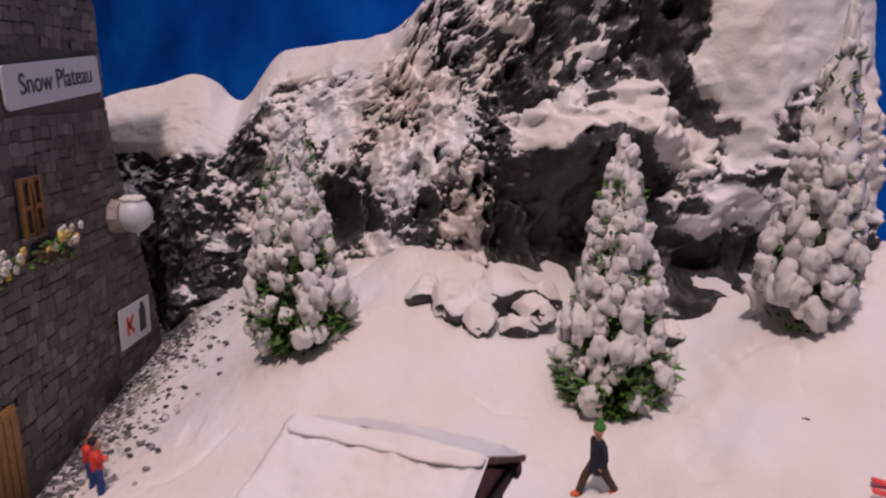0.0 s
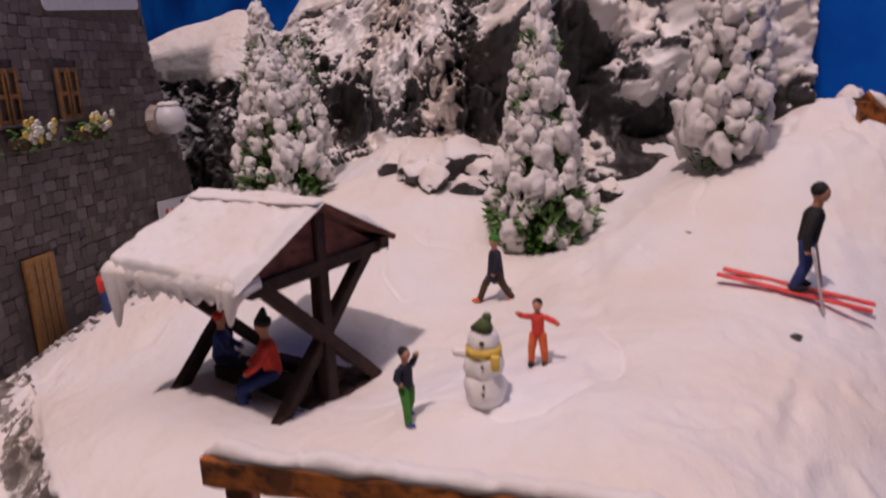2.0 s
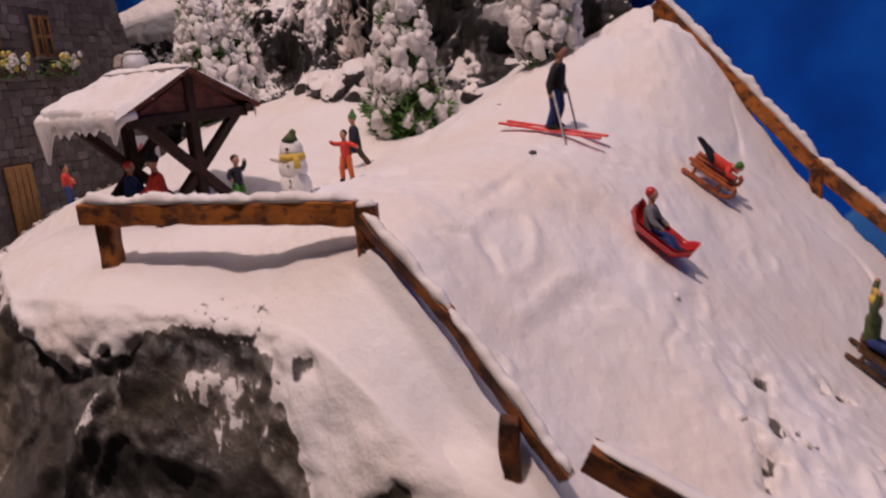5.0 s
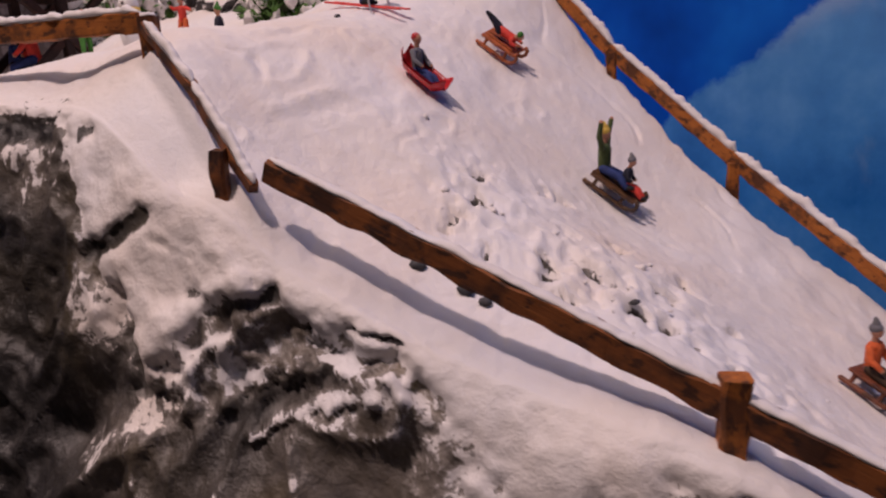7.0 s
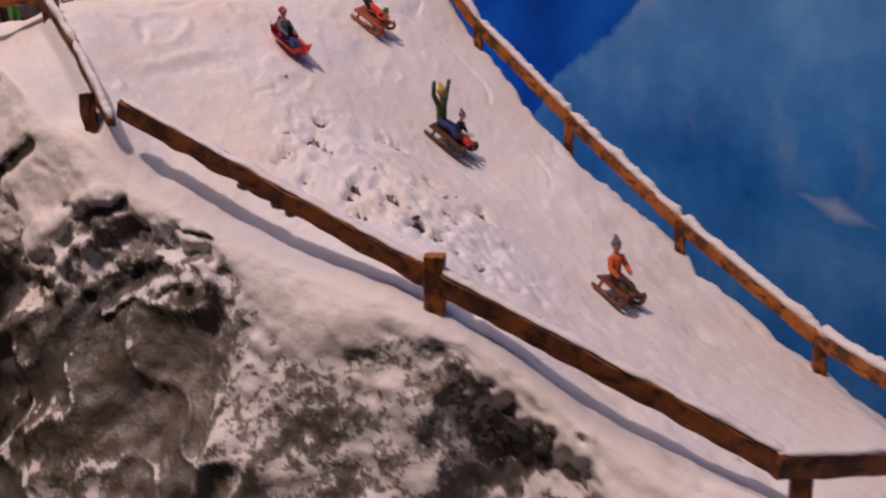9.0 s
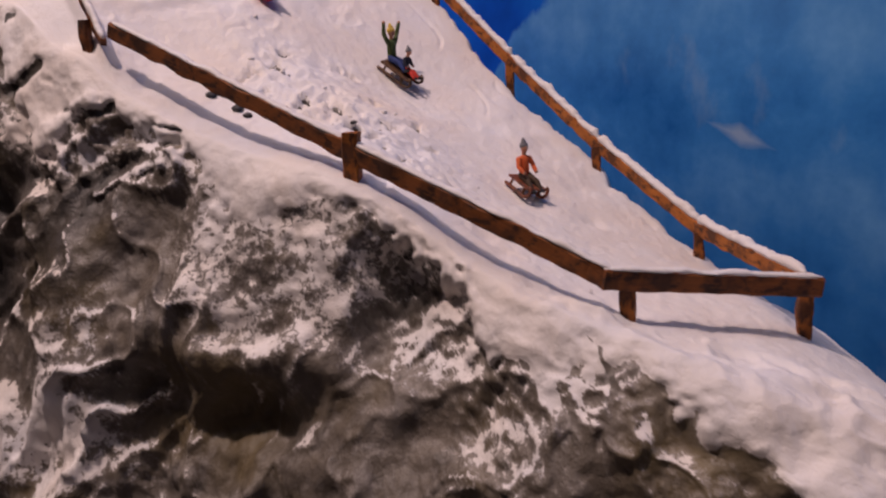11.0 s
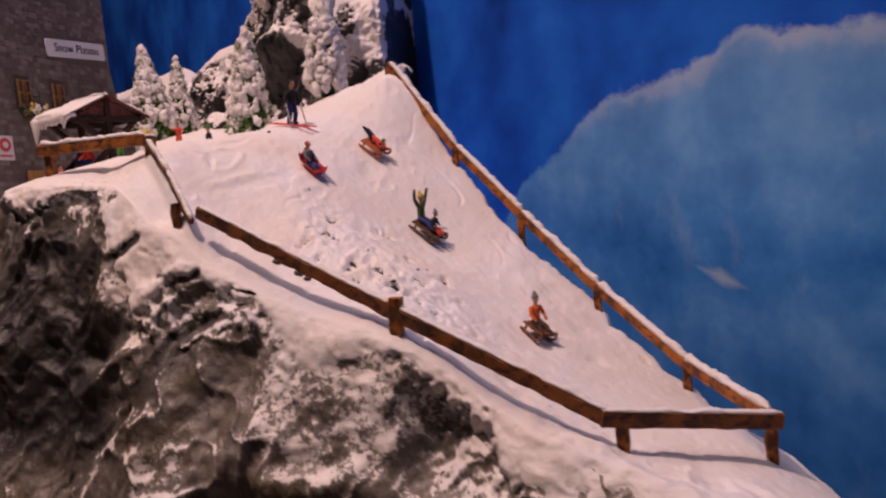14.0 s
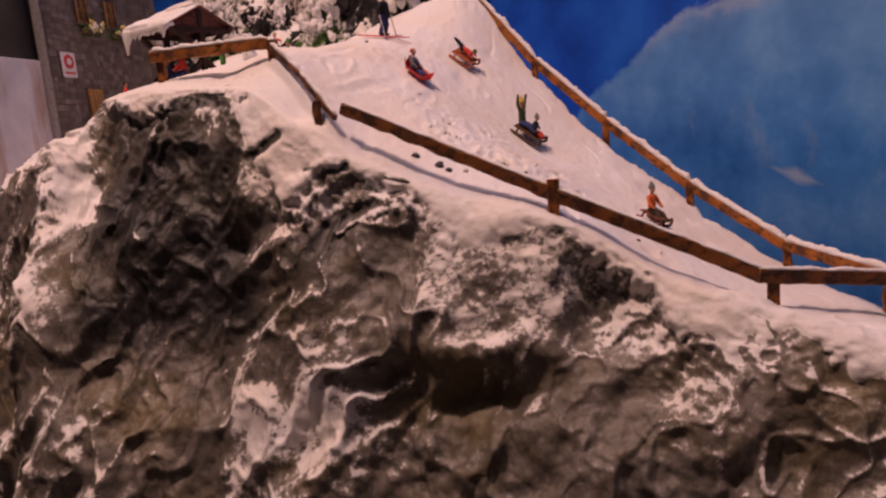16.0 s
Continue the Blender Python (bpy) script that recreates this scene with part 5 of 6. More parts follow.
for bx, by, bs, sd in ((0.0150, 0.1360, 0.0080, 1), (0.0255, 0.1375, 0.0092, 2), (0.0330, 0.1330, 0.0062, 3), (0.0205, 0.1290, 0.0055, 4), (0.0370, 0.1390, 0.0060, 5), (0.0080, 0.1430, 0.0060, 6), (0.1225, 0.1330, 0.0050, 7), (0.065, 0.128, 0.0045, 9), (0.0290, 0.1270, 0.0042, 11)):
    boulder(bx, by, bs, sd)

# the one at 0.0648, 0.0050 is a dark stand-in for a small hole
for n, (bx, by, bs) in enumerate(((0.1193, -0.0124, 0.0017), (0.1276, -0.0144, 0.0020), (0.1312, -0.0160, 0.0013), (0.1550, -0.0050, 0.0010), (0.0648, 0.0050, 0.0008), (0.0880, 0.0520, 0.0011), (0.0780, 0.0870, 0.0010), (0.1900, -0.0235, 0.0010))):
    boulder(bx, by, bs * 0.85, 40 + n, PEBBLE, 0.48, "stone", "small dark stone showing through the snow", "stones in the snow")


def gravel():
    rnd = random.Random(12)
    b = bmesh.new()
    for _ in range(1100):
        y = rnd.uniform(0.09, 0.205)
        x = TOWER_X + 0.002 + abs(rnd.gauss(0, 0.012))
        r = rnd.uniform(0.0004, 0.0011)
        ball(b, on_ground(x, y, r * 0.3), (r, r * 0.8, r * 0.6), sub=1, rough=0.4, seed=rnd.random() * 9)
    m, nt, p = material("grey_gravel")
    ge = nt.nodes.new("ShaderNodeNewGeometry")
    nt.links.new(ramp(nt, ge.outputs["Random Per Island"], [(0.0, (0.03, 0.03, 0.03)), (0.5, (0.16, 0.15, 0.15)), (0.7, (0.45, 0.43, 0.43)), (1.0, (0.7, 0.68, 0.69))]), p.inputs["Base Color"])
    p.inputs["Roughness"].default_value = 0.8
    tagged(part("gravel", b, m), "loose grey gravel along the tower's foot", "gravel", kind="stuff")


gravel()


def snow_crumbs():
    """Tiny crumbs of plaster lying about on the slope."""
    rnd = random.Random(31)
    b = bmesh.new()
    for n in range(40):
        u, v = rnd.gauss(0, 0.030), rnd.gauss(0, 0.009)
        x, y = 0.148 + 0.89 * u + 0.45 * v, 0.004 - 0.45 * u + 0.89 * v
        if y < float(edge_y(x)) + 0.004 or float(right_drop(x, y)) > 0:
            continue
        r = rnd.choice((0.0003, 0.0003, 0.0004, 0.0005, 0.0007, 0.0009))
        ball(b, on_ground(x, y, r * 0.1), (r * rnd.uniform(0.8, 1.5), r, r * rnd.uniform(0.6, 1.0)), sub=1 if r < 0.0007 else 2, rough=0.7, seed=rnd.random() * 9)
    tagged(part("snow_crumbs", b, SNOW), "small crumbs of white plaster snow on the slope", "snow", kind="stuff")


snow_crumbs()


# ---- wooden rail fences ----
def beam_mesh(length, width, height, seed, wear=0.00025):
    """A hewn bar along x, slightly uneven, with worn edges."""
    b = bmesh.new()
    n = max(2, int(length / 0.0014))
    c = 0.22
    prof = [(-0.5 + c * 0.5, -0.5), (0.5 - c * 0.5, -0.5), (0.5, -0.5 + c * 0.4), (0.5, 0.5 - c * 0.4), (0.5 - c * 0.5, 0.5), (-0.5 + c * 0.5, 0.5), (-0.5, 0.5 - c * 0.4), (-0.5, -0.5 + c * 0.4)]
    rings = []
    for k in range(n + 1):
        x = length * k / n
        rings.append([b.verts.new((x + wear * noise.noise((k * 0.7, j, seed)), p * width + wear * noise.noise((x * 210, j * 0.6, seed)), q * height + wear * 1.4 * noise.noise((x * 170, j * 0.6, seed + 9)))) for j, (p, q) in enumerate(prof)])
    for r0, r1 in zip(rings, rings[1:]):
        for j in range(8):
            b.faces.new((r0[j], r1[j], r1[(j + 1) % 8], r0[(j + 1) % 8]))
    b.faces.new(rings[0])
    b.faces.new(rings[-1][::-1])
    bmesh.ops.recalc_face_normals(b, faces=b.faces)
    return b


def snow_strip(length, width, thick, seed, gaps=0.0):
    b = bmesh.new()
    n = max(6, int(length / 0.0007))
    rings = []
    for k in range(n + 1):
        x = length * k / n
        e = min(1.0, k / 3, (n - k) / 3)
        v = noise.noise((x * 160, seed, 0)) + 0.5 * noise.noise((x * 520, seed, 4)) + 0.35 * noise.noise((x * 1300, seed, 8))
        h = max(0.00005, thick * (0.75 + 0.85 * v) * e) if v > gaps - 1 else 0.00005
        w = width * (0.46 + 0.10 * noise.noise((x * 300, seed, 7))) * (0.4 + 0.6 * e)
        sh = width * 0.10 * noise.noise((x * 200, seed, 3))
        rings.append([b.verts.new((x, sh + w * math.cos(a), -0.0003 + (h + 0.0003) * max(0.0, math.sin(a)) ** 0.7)) for a in [math.pi * j / 8 for j in range(9)]])
    for r0, r1 in zip(rings, rings[1:]):
        for j in range(8):
            b.faces.new((r0[j], r1[j], r1[j + 1], r0[j + 1]))
        b.faces.new((r0[8], r1[8], r1[0], r0[0]))
    b.faces.new(rings[0])
    b.faces.new(rings[-1][::-1])
    bmesh.ops.recalc_face_normals(b, faces=b.faces)
    return b


RAIL_W, RAIL_H = 0.0026, 0.0037


def add_rail(fence, p, q, seed, thick=0.0011, height=RAIL_H, width=RAIL_W, wood=None):
    m, length = frame_between(p, q)
    m = fence.matrix_basis.inverted() @ m
    rail = part("rail", beam_mesh(length, width, height, seed, 0.00042), wood or RAIL_WOOD, fence, at=m, smooth_shade=False)
    part("snow_cap", snow_strip(length, width * 1.05, thick, seed), SNOW, rail, "thin ridge of white snow", at=pose(0, 0, height / 2 + 0.0002))


def add_post(fence, x, y, top, seed, size=0.0031, cap=False, wood=None):
    g = float(ground_height(x, y)) - 0.004
    m, length = frame_between((x, y, g), (x + 0.0001, y, top))
    m = fence.matrix_basis.inverted() @ m
    post = part("post", beam_mesh(length, size, size, seed, 0.00045), wood or RAIL_WOOD, fence, at=m, smooth_shade=False)
    if cap:
        b = bmesh.new()
        ball(b, (length, 0, 0), (0.0009, 0.0018, 0.0018), sub=2, rough=0.4, seed=seed)
        part("snow_cap", b, SNOW, post)


def build_fences():
    f = thing("rail_fence", on_ground(0.04, 0.01), "orange-brown wooden rail fence topped with snow on the plateau edge", "fence", "slope fences")
    add_rail(f, (0.0122, 0.0122, 0.2295), (0.0641, 0.0058, 0.2287), 1, 0.0016)
    add_rail(f, (0.0650, 0.0050, 0.2278), (0.0792, -0.0055, 0.2157), 2, 0.0013, 0.0021, 0.0018, LONG_RAIL_WOOD)
    add_rail(f, (0.0790, -0.0053, 0.2159), (0.0950, -0.0190, 0.1992), 41, 0.0013, 0.0021, 0.0018, LONG_RAIL_WOOD)
    add_post(f, 0.0155, 0.0135, 0.2288, 3, cap=True)
    add_post(f, 0.0653, 0.0060, 0.2297, 4, cap=True)
    add_post(f, 0.0878, -0.0160, 0.2054, 5, 0.0024, wood=LONG_RAIL_WOOD)
    f = thing("rail_fence", on_ground(0.2, -0.04), "long brown wooden rail fence with snow round the sledging slope", "fence", "slope fences")
    add_rail(f, (0.0975, -0.0182, 0.2020), (0.1640, -0.0350, 0.1712), 6, 0.0006, 0.0039, 0.0026, LONG_RAIL_WOOD)
    add_rail(f, (0.1640, -0.0350, 0.1712), (0.2205, -0.0492, 0.1460), 7, 0.0006, 0.0040, 0.0026, LONG_RAIL_WOOD)
    add_rail(f, (0.2190, -0.0500, 0.1462), (0.2612, -0.0310, 0.1392), 8, 0.0007, 0.0040, 0.0026, LONG_RAIL_WOOD)
    runs = ((0.1197, 0.1188, 0.2625), (0.1545, 0.0955, 0.2190), (0.1845, 0.0745, 0.1890), (0.2145, 0.0465, 0.1620), (0.2420, 0.0145, 0.1418), (0.2590, -0.0285, 0.1395))
    for n, (p, q) in enumerate(zip(runs, runs[1:])):
        add_rail(f, p, q, 9 + n, 0.0016)
    add_post(f, 0.1655, -0.0355, 0.1748, 21, 0.0036)
    add_post(f, 0.2235, -0.0470, 0.1455, 22, 0.0029)
    add_post(f, 0.2592, -0.0285, 0.1390, 23, 0.0029)
    for n, (x, y, z) in enumerate(runs[:-1]):
        add_post(f, x, y - 0.0018, z - 0.001, 30 + n, 0.0027)


build_fences()


# ---- shelter hut ----
def build_hut():
    turn = math.degrees(math.atan2(0.0328, 0.0145))
    gx, gy = 0.0035, 0.0540
    hut = thing("shelter_hut", pose(gx, gy, 0.2203, 0, 0, turn), "open dark wooden shelter with a thick snowy gable roof", "shelter")
    W, L, EAVE, RIDGE = 0.0180, 0.0145, 0.0238, 0.0327
    # floor of dark boards
    for k in range(7):
        b = bmesh.new()
        box(b, (-0.0125 + 0.0036 * k, -0.0135, -0.0020), (-0.0092 + 0.0036 * k, 0.0135, 0.0006), 0.0003)
        part("floor_board", b, HUT_WOOD, hut, smooth_shade=False)
    for lo, hi in (((-0.0050, -0.0100, 0.0006), (-0.0012, 0.0100, 0.0042)), ((0.0040, -0.0100, 0.0006), (0.0070, 0.0100, 0.0030))):
        b = bmesh.new()
        box(b, lo, hi, 0.0003)
        part("bench", b, HUT_WOOD, hut, smooth_shade=False)

    def strut(name, p, q, seed, size=0.0021):
        m, length = frame_between(p, q)
        part(name, beam_mesh(length, size, size, seed, 0.0001), HUT_WOOD, hut, at=m, smooth_shade=False)

    for k, y in enumerate((-L + 0.0022, L - 0.0022)):
        strut("king_post", (0, y, -0.001), (0.0001, y, RIDGE - 0.001), 3 + k, 0.0024)
        strut("brace", (-0.0120, y + 0.0004, 0.0), (0.0135, y + 0.0004, EAVE), 5 + k)
        strut("brace", (0.0120, y - 0.0004, 0.0), (-0.0135, y - 0.0004, EAVE), 7 + k)
        strut("tie_beam", (-0.0150, y, EAVE - 0.0006), (0.0150, y, EAVE - 0.0004), 9 + k, 0.0024)
        b = bmesh.new()
        v = [b.verts.new(p) for p in ((-0.0150, y - 0.0005, EAVE), (0.0150, y - 0.0005, EAVE), (0, y - 0.0005, RIDGE - 0.001), (-0.0150, y + 0.0005, EAVE), (0.0150, y + 0.0005, EAVE), (0, y + 0.0005, RIDGE - 0.001))]
        for q in ((0, 1, 2), (5, 4, 3), (0, 3, 4, 1), (1, 4, 5, 2), (2, 5, 3, 0)):
            b.faces.new([v[i] for i in q])
        part("gable", b, GABLE_WOOD, hut, "red-brown boarded gable", smooth_shade=False)
    for sgn in (-1, 1):
        strut("eave_beam", (sgn * 0.0150, -L, EAVE + 0.0002), (sgn * 0.0150, L, EAVE + 0.0003), 13 + sgn)
    slope = math.degrees(math.atan2(RIDGE - EAVE, W))
    run = math.hypot(W, RIDGE - EAVE)
    for sgn in (-1, 1):
        b = bmesh.new()
        box(b, (0, -L, 0), (run, L, 0.0010), 0.0002)
        roof = part("roof_side", b, GABLE_WOOD, hut, at=pose(0, 0, RIDGE, 0, 0, 0 if sgn > 0 else 180) @ pose(0, 0, 0, 0, slope, 0), smooth_shade=False)
        # thick uneven snow on the boards
        nu, nv = 46, 56
        U, V = np.meshgrid(np.linspace(-0.0006, run + 0.0008, nu), np.linspace(-L - 0.0006, L + 0.0006, nv))
        rim = np.minimum(smooth(0, 0.0022, U + 0.0026), smooth(0, 0.0016, run + 0.0008 - U)) * smooth(0, 0.0016, L + 0.0006 - np.abs(V))
        T = 0.0009 + rim * (0.0011 + 0.0007 * smooth(0.0, run, U) + 0.0007 * fractal(U, V, 0 * U + sgn, 150, 3, 0.5, 5) + 0.00015 * fractal(U, V, 0 * U + sgn, 900, 2, 0.5, 6))
        if sgn > 0:
            U, V, T = 0.0002 + (U + 0.0006) * 0.90, V * 0.96, 0.0009 + 0.6 * (T - 0.0009)
        ob = grid_mesh("roof_snow", U, V, T, SNOW)
        ob.parent = roof
        if sgn < 0:
            # a curtain of snow hanging over the eave, with a few icicles
            b = bmesh.new()
            rows = []
            for k in range(61):
                y = -L - 0.0004 + (2 * L + 0.0008) * k / 60
                d = 0.0014 + 0.0022 * max(0.0, noise.noise((y * 330, 2.0, 0)) + 0.25) + 0.0011 * noise.noise((y * 900, 5.0, 0))
                o = 0.0005 * noise.noise((y * 420, 9.0, 0))
                e = min(1.0, k / 3, (60 - k) / 3) * 0.7 + 0.3
                rows.append([b.verts.new((-W + px, y, EAVE + pz * e)) for px, pz in ((0.0036, 0.0036), (0.0012, 0.0030 + o), (-0.0006 - o, 0.0020), (-0.0014 - o, 0.0004), (-0.0010 - o, -0.6 * d), (-0.0003, -d), (0.0006, -0.5 * d), (0.0014, -0.0004), (0.0036, 0.0008))])
            for r0, r1 in zip(rows, rows[1:]):
                for k in range(9):
                    b.faces.new((r0[k], r0[(k + 1) % 9], r1[(k + 1) % 9], r1[k]))
            b.faces.new(rows[0][::-1])
            b.faces.new(rows[-1])
            bmesh.ops.recalc_face_normals(b, faces=b.faces)
            part("eave_snow", b, SNOW, hut, "uneven fringe of white snow")
            for k, (dy, ln, thick) in enumerate(((-0.0130, 0.0042, 0.0016), (-0.0112, 0.0022, 0.0010), (-0.0030, 0.0020, 0.0010), (0.0068, 0.0026, 0.0011), (0.0136, 0.0082, 0.0021), (0.0112, 0.0040, 0.0015))):
                b = bmesh.new()
                limb(b, (-W - 0.0004, dy, EAVE + 0.0006), (-W - 0.0008, dy + 0.0004, EAVE - ln), thick, 0.0004)
                part("icicle", b, SNOW, hut, "white snow icicle hanging at the eave")
        else:
            for k, dy in enumerate((-0.0125, -0.009)):
                b = bmesh.new()
                limb(b, (W, dy, EAVE + 0.0006), (W + 0.0002, dy, EAVE - 0.0022), 0.0005, 0.0001)
                part("icicle", b, SNOW, hut)
    part("ridge_snow", snow_strip(2 * L + 0.0004, 0.0052, 0.0004, 3, -2.0), SNOW, hut, at=pose(-0.0010, -L - 0.0004, RIDGE + 0.0012, 0, 0, 90))
    return hut


build_hut()


# ---- figurines: plain painted model figures ----
def figurine(name, label, at, turn, h, jacket, trousers, hat, hip=(0, 0, 9), neck=(0, 0, 15), head=(0, 0.2, 17.4), grips=((-3.6, 0.6, 9), (3.6, 0.6, 9)), feet=((-1.5, 0, 0.6), (1.5, 0, 0.6)), bend=0.5, boots=None, extra=(), tilt=(0, 0), cap="hat", coat=0.0):
    """One mesh; sizes in millimetres of a 20 mm figure, facing +y."""
    mats = [jacket, trousers, hat, SKIN, boots or BLACK] + [m for *_, m in extra]
    b = bmesh.new()
    hip, neck, head = Vector(hip), Vector(neck), Vector(head)
    limb(b, hip + Vector((0, 0, 0.4 - coat)), neck - Vector((0, 0, 1.4)), 1.7 + 0.35 * coat, 1.8, 0, 10)
    ball(b, neck - Vector((0, 0, 1.0)), (2.35, 1.5, 1.3), 0)
    limb(b, neck - Vector((0, 0, 0.5)), head, 0.8, 0.8, 3)
    ball(b, head, (1.25, 1.4, 1.65), 3)
    if cap == "hat":
        ball(b, head + Vector((0, -0.25, 0.75)), (1.5, 1.6, 1.35), 2)
        limb(b, head + Vector((0, -0.2, 1.5)), head + Vector((0, -0.5, 3.0)), 1.1, 0.5, 2)
    else:
        ball(b, head + Vector((0, -0.4, 0.55)), (1.42, 1.45, 1.42), 2)
    for k, (sx, hand, foot) in enumerate(((-1, grips[0], feet[0]), (1, grips[1], feet[1]))):
        sh = neck + Vector((sx * 2.3, 0, -1.0))
        hand, foot = Vector(hand), Vector(foot)
        el = (sh + hand) / 2 + Vector((sx * 0.6, -0.5, -0.4))
        limb(b, sh, el, 0.9, 0.8, 0)
        limb(b, el, hand, 0.8, 0.65, 0)
        ball(b, hand, 0.65, 3)
        hp = hip + Vector((sx * 1.1, 0, 0))
        kn = (hp + foot) / 2 + Vector((sx * 0.2, bend, 0.2 * bend))
        limb(b, hp, kn, 1.3, 1.05, 1)
        limb(b, kn, foot, 1.05, 0.85, 1)
        ball(b, foot + Vector((0, 0.6, 0)), (0.9, 1.7, 0.7), 4)
    for n, (kind, p, q, r0, r1, _) in enumerate(extra):
        if kind == "rod":
            limb(b, p, q, r0, r1, 5 + n, 6)
        else:
            box(b, p, q, r0, mat=5 + n)
    s = h / 20000.0
    bmesh.ops.scale(b, vec=(s, s, s), verts=b.verts)
    ob = part(name, b, mats, at=pose(*at, tilt[0], tilt[1], turn) if not isinstance(at, Matrix) else at)
    return tagged(ob, label, "figurine", "painted model figures")


figurine("figurine", "walking figurine in a dark coat with a green hat", on_ground(0.0398, 0.0850), 110, 14.8, NAVY, BROWN, GREEN, coat=2.0, feet=((-1.6, -4.6, 0.6), (1.6, 4.4, 0.6)), grips=((-3.4, 1.5, 9), (3.4, -0.5, 9)), boots=ORANGE)
figurine("figurine", "child figurine in red and orange with arms spread", on_ground(0.0494, 0.0474), 170, 11.2, RED, ORANGE, BLACK, grips=((-5.6, 0.8, 12.6), (5.4, 0.8, 15.0)), feet=((-1.9, 0, 0.6), (1.9, 0.4, 0.6)), cap="hair")
figurine("figurine", "child figurine in a dark top and green trousers", on_ground(0.0315, 0.0332), -120, 11.6, NAVY, GREEN, BLACK, feet=((-2.4, -2.2, 0.6), (2.4, 2.2, 0.6)), grips=((-2.6, 1.6, 17.0), (3.0, 1.0, 11)), cap="hair", boots=BLUE)

SKI_DIR = math.degrees(math.atan2(0.0634 - 0.0711, 0.1024 - 0.0812)) - 90
figurine(
    "skier_figurine", "skier figurine in black and blue on long red skis with poles", on_ground(0.0916, 0.0660, 0.0004), SKI_DIR, 19.6, BLACK, BLUE, BLACK,
    feet=((-1.6, 0.2, 1.2), (1.5, -0.2, 1.2)), grips=((-4.0, 0.5, 8.5), (4.0, 0.5, 8.5)), bend=0.8, cap="hair", tilt=(-10, 3),
    extra=(("box", (-2.5, -12, 0.0), (-1.2, 12.5, 0.5), 0.15, 0, SKI_RED), ("box", (1.0, -12.5, 0.0), (2.3, 12, 0.5), 0.15, 0, SKI_RED), ("rod", (-4.2, 1.0, 9.2), (-4.8, 4.6, -1.0), 0.28, 0.24, POLE_GREY), ("rod", (4.2, 1.0, 9.2), (5.0, 5.2, -1.0), 0.28, 0.24, POLE_GREY)),
)
for fx, fy, tn, lab in ((-0.0590, 0.1000, -60, "figurine in a red jacket and blue trousers with arms folded"), (-0.0632, 0.1055, -75, "second red-jacketed figurine beside the tower")):
    figurine("figurine", lab, on_ground(fx, fy, -0.0015), tn, 14.5, RED, BLUE, BLACK, grips=((1.2, 2.6, 12.2), (-1.2, 2.8, 11.6)), cap="hair")
HUT_TURN = math.degrees(math.atan2(0.0328, 0.0145))
for (fx, fy), jk, tr, ht, tn, lab, hh in (((0.0066, 0.0462), RED, BLUE, BLACK, HUT_TURN + 40, "seated figurine in a red jacket with a black hat", "hat"), ((-0.0062, 0.0535), BLUE, NAVY, RED, HUT_TURN - 138, "seated figurine in a blue jacket and red cap", "hair")):
    figurine("figurine", lab, (fx, fy, 0.2209), tn, 18.0 if jk is RED else 16.0, jk, tr, ht, hip=(0, 0, 6.2), neck=(0, 0.8, 12.6), head=(0, 1.2, 15.2), grips=((-2.6, 4.4, 7.4), (2.6, 4.4, 7.4)), feet=((-1.6, 5.6, 0.8), (1.6, 5.6, 0.8)), bend=3.0, cap=hh)


def snowman():
    s = thing("snowman", on_ground(0.0422, 0.0362), "white snowman with a green hat and yellow scarf", "snowman")
    b = bmesh.new()
    ball(b, (0, 0, 0.0024), (0.0030, 0.0029, 0.0036), sub=3, rough=0.14, seed=1)
    ball(b, (0, 0, 0.0060), (0.0028, 0.0027, 0.0031), sub=3, rough=0.14, seed=2)
    ball(b, (0, 0, 0.0095), (0.0023, 0.0023, 0.0022), sub=3, rough=0.1, seed=3)
    limb(b, (-0.0020, 0, 0.0074), (-0.0038, -0.0008, 0.0080), 0.0007, 0.0006)
    part("body", b, WHITE_PAINT, s)
    b = bmesh.new()
    bmesh.ops.create_cone(b, cap_ends=True, segments=18, radius1=0.0026, radius2=0.0025, depth=0.0012, matrix=pose(0, 0, 0.0082))
    box(b, (0.0012, -0.0029, 0.0060), (0.0024, -0.0022, 0.0082), 0.0002)
    part("scarf", b, YELLOW, s)
    b = bmesh.new()
    bmesh.ops.create_cone(b, cap_ends=True, segments=18, radius1=0.0018, radius2=0.0007, depth=0.0017, matrix=pose(0.0002, 0, 0.0118, -8, 14, 0))
    ball(b, (0.0006, 0.0001, 0.0128), 0.0007, sub=2)
    part("hat", b, OLIVE, s)
    for k, (x, y, z, r) in enumerate(((0, -0.0023, 0.0098, 0.0004), (0, -0.0028, 0.0066, 0.00025), (0.0001, -0.0030, 0.0038, 0.00025), (0.0, -0.0030, 0.0026, 0.00025))):
        b = bmesh.new()
        ball(b, (x, y, z), r, sub=1)
        part("button", b, BROWN, s)


snowman()


# ---- sledges ----
def slope_frame(tail, tip):
    """A pose between two places on the slope, x towards the tip and z out of the snow."""
    a, c = Vector(tail), Vector(tip)
    mid = (a + c) / 2
    x = (c - a).normalized()
    e = 0.004
    gx = (float(ground_height(mid.x + e, mid.y)) - float(ground_height(mid.x - e, mid.y))) / (2 * e)
    gy = (float(ground_height(mid.x, mid.y + e)) - float(ground_height(mid.x, mid.y - e))) / (2 * e)
    z = Vector((-gx, -gy, 1)).normalized()
    y = z.cross(x).normalized()
    z = x.cross(y)
    m = Matrix((x, y, z)).transposed().to_4x4()
    m.translation = mid
    return m


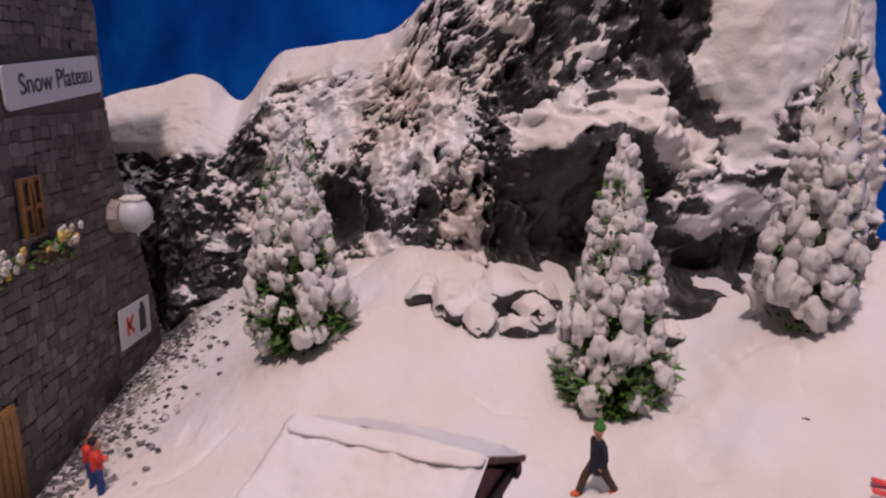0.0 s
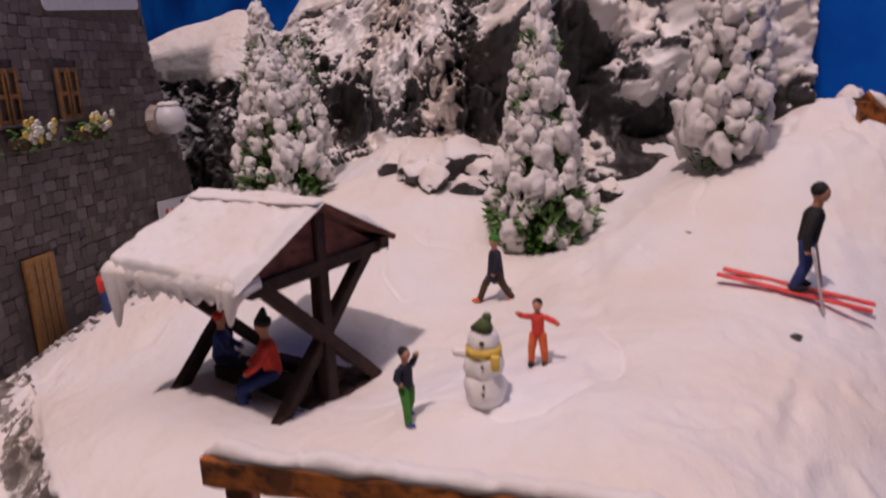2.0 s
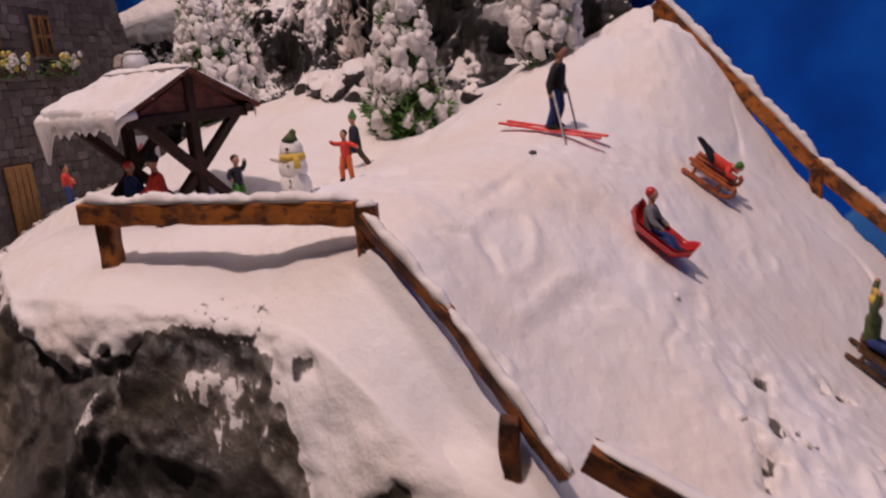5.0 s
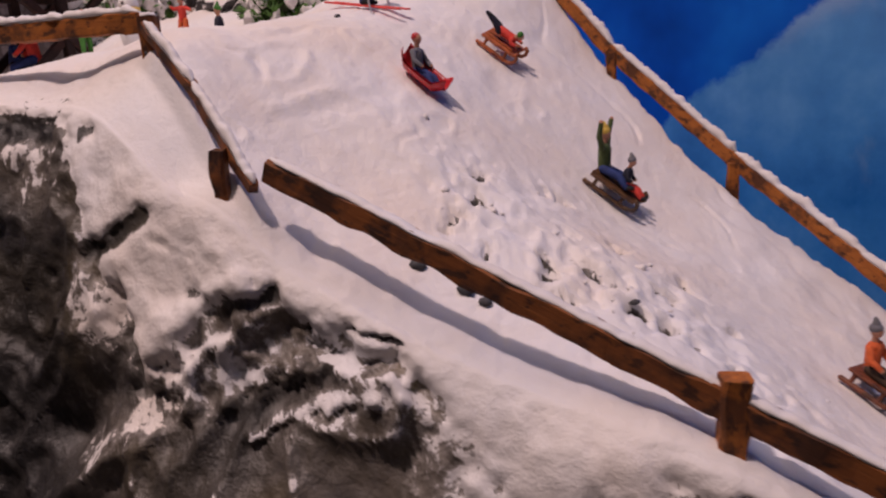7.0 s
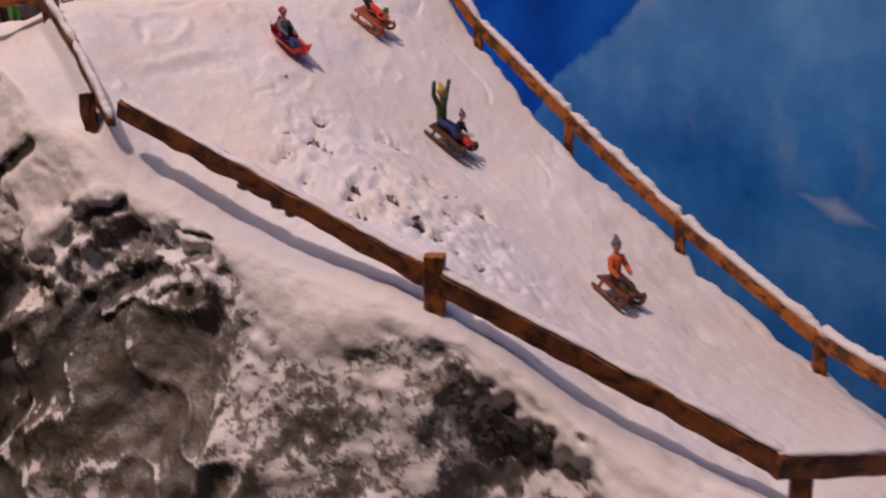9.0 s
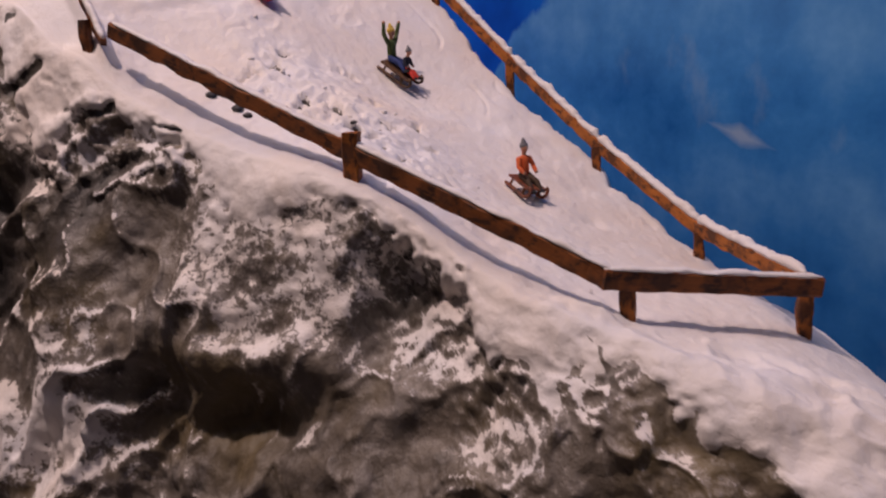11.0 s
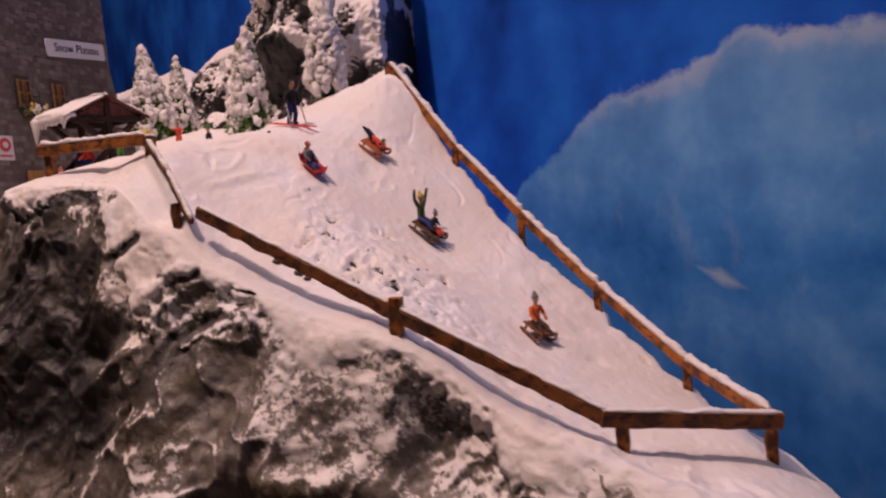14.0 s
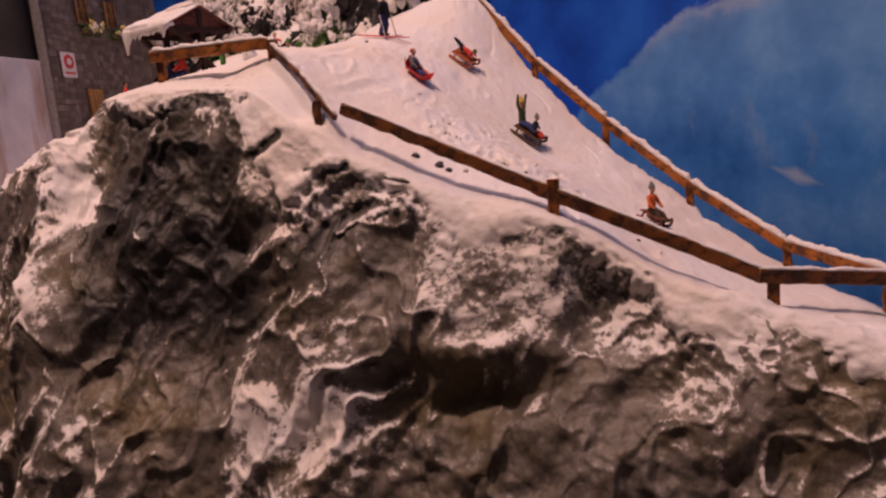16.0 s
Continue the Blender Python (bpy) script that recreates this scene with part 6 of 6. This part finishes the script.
def sledge(m, length, wood, label):
    s = thing("sledge", m, label, "sledge", "wooden sledges")
    w, h = 0.0030, 0.0026
    for sgn in (-1, 1):
        b = bmesh.new()
        pts = [(-length / 2, 0.0005), (length * 0.32, 0.0005), (length * 0.44, 0.0010), (length * 0.50, 0.0020), (length * 0.49, 0.0031), (length * 0.44, 0.0036)]
        for p, q in zip(pts, pts[1:]):
            limb(b, (p[0], sgn * w, p[1]), (q[0], sgn * w, q[1]), 0.0005, 0.0005, 0, 6)
        part("runner", b, wood, s)
        for k in (-0.32, 0.22):
            b = bmesh.new()
            limb(b, (length * k, sgn * w, 0.0005), (length * k, sgn * w * 0.85, h), 0.00045, 0.0004, 0, 6)
            part("strut", b, wood, s)
    for k in range(4):
        b = bmesh.new()
        y = -0.0027 + 0.0018 * k
        box(b, (-length * 0.46, y - 0.0007, h), (length * 0.42, y + 0.0007, h + 0.0006), 0.00015)
        part("slat", b, wood, s, smooth_shade=False)
    return s


def seated(m, x, label, jacket, trousers, hat, h, up=0.0031, **more):
    """A rider sitting upright on a tilted sledge, facing its tip."""
    kw = dict(hip=(0, 0, 1.6), neck=(0, 0.2, 8.2), head=(0, 0.6, 10.8), grips=((-2.6, 3.4, 2.6), (2.6, 3.4, 2.6)), feet=((-1.8, 6.4, -3.6), (1.8, 6.4, -3.6)), bend=1.4)
    kw.update(more)
    ahead = m.to_3x3() @ Vector((1, 0, 0))
    seat = m @ Vector((x, 0, up))
    return figurine("figurine", label, tuple(seat), math.degrees(math.atan2(-ahead.x, ahead.y)), h, jacket, trousers, hat, **kw)


def build_sledgers():
    # red bobsleigh tray
    m = slope_frame((0.1050, 0.0410, 0.2186), (0.1160, 0.0370, 0.2094))
    s = thing("bob_sledge", m, "red plastic tray sledge on the snow slope", "sledge")
    U, V = np.meshgrid(np.linspace(-1, 1, 33), np.linspace(-1, 1, 17))
    halfw = 0.0031 * np.sqrt(np.clip(1 - 0.75 * np.abs(U) ** 3.2, 0, 1))
    x, y = 0.0068 * U, V * halfw
    z = 0.0004 + 0.0026 * np.abs(V) ** 2.6 + 0.0020 * smooth(0.6, 1.0, np.abs(U))
    hull = grid_mesh("hull", np.concatenate([x, x[::-1]]), np.concatenate([y, y[::-1] * 0.9]), np.concatenate([z, z[::-1] + 0.0004]), BOB_RED)
    hull.parent = s
    seated(m, -0.0010, "figurine in grey with a red cap riding the red tray", GREY, BLUE, BOB_RED, 15.0, up=0.0008, cap="hair")
    # orange sledge, rider lying head first
    m = slope_frame((0.1204, 0.0717, 0.2240), (0.1304, 0.0695, 0.2162))
    sledge(m, 0.0118, SLED_ORANGE, "orange wooden sledge with curled runners")
    figurine("figurine", "figurine in red lying head first on an orange sledge", m @ pose(-0.0012, 0, 0.0046, 0, 0, -90), 0, 13.0, RED, NAVY, GREEN, hip=(0, -1.5, 0.8), neck=(0, 4.6, 2.4), head=(0, 7.0, 3.6), grips=((-2.4, 7.6, 0.4), (2.4, 7.6, 0.4)), feet=((-1.8, -8.5, 3.0), (1.8, -9.0, 5.0)), bend=0.6, cap="hair")
    # two children on a dark sledge
    m = slope_frame((0.1470, 0.0464, 0.1900), (0.1588, 0.0428, 0.1812))
    sledge(m, 0.0135, SLED_PALE, "dark brown wooden sledge with curled runners")
    seated(m, -0.0040, "child figurine in green with raised arms and a yellow hat", OLIVE, BLUE, YELLOW, 17.0, grips=((-5.0, 0.8, 14.4), (5.0, 0.8, 14.2)))
    seated(m, 0.0016, "child figurine in a dark coat sitting at the sledge's front", NAVY, RED, GREY, 12.5, neck=(0, 1.8, 7.4), head=(0, 3.2, 9.6))
    # lone child on a red-brown sledge
    m = slope_frame((0.1926, 0.0113, 0.1562), (0.2015, 0.0024, 0.1510))
    sledge(m, 0.0100, SLED_WOOD, "red-brown wooden sledge with curled runners")
    seated(m, -0.0018, "child figurine in an orange jacket and tall grey hat", ORANGE, BROWN, GREY, 15.5)


build_sledgers()


# ---- bare sapling on the lower slope ----
def sapling(x, y, height):
    rnd = random.Random(21)
    s = thing("sapling", on_ground(x, y, -0.001), "tiny dark bare conifer sapling in the snow", "tree")
    b = bmesh.new()
    limb(b, (0, 0, 0), (0, 0, height), 0.0005, 0.0002, 0, 6)
    part("trunk", b, BARK, s)
    for n in range(26):
        t = n / 26
        a = n * 2.4
        r = 0.0048 * (1 - t) + 0.0006
        b = bmesh.new()
        p = Vector((0, 0, height * (0.12 + 0.85 * t)))
        q = p + Vector((r * math.cos(a), r * math.sin(a), rnd.uniform(-0.0006, 0.0010)))
        limb(b, p, q, 0.00022, 0.00012, 0, 5)
        for k in range(4):
            c = p.lerp(q, 0.35 + 0.2 * k)
            limb(b, c, c + Vector((rnd.gauss(0, 0.0007), rnd.gauss(0, 0.0007), rnd.uniform(-0.0004, 0.0006))), 0.00016, 0.0001, 0, 5)
        part("twig", b, BARK, s)


sapling(0.2745, -0.0815, 0.0105)
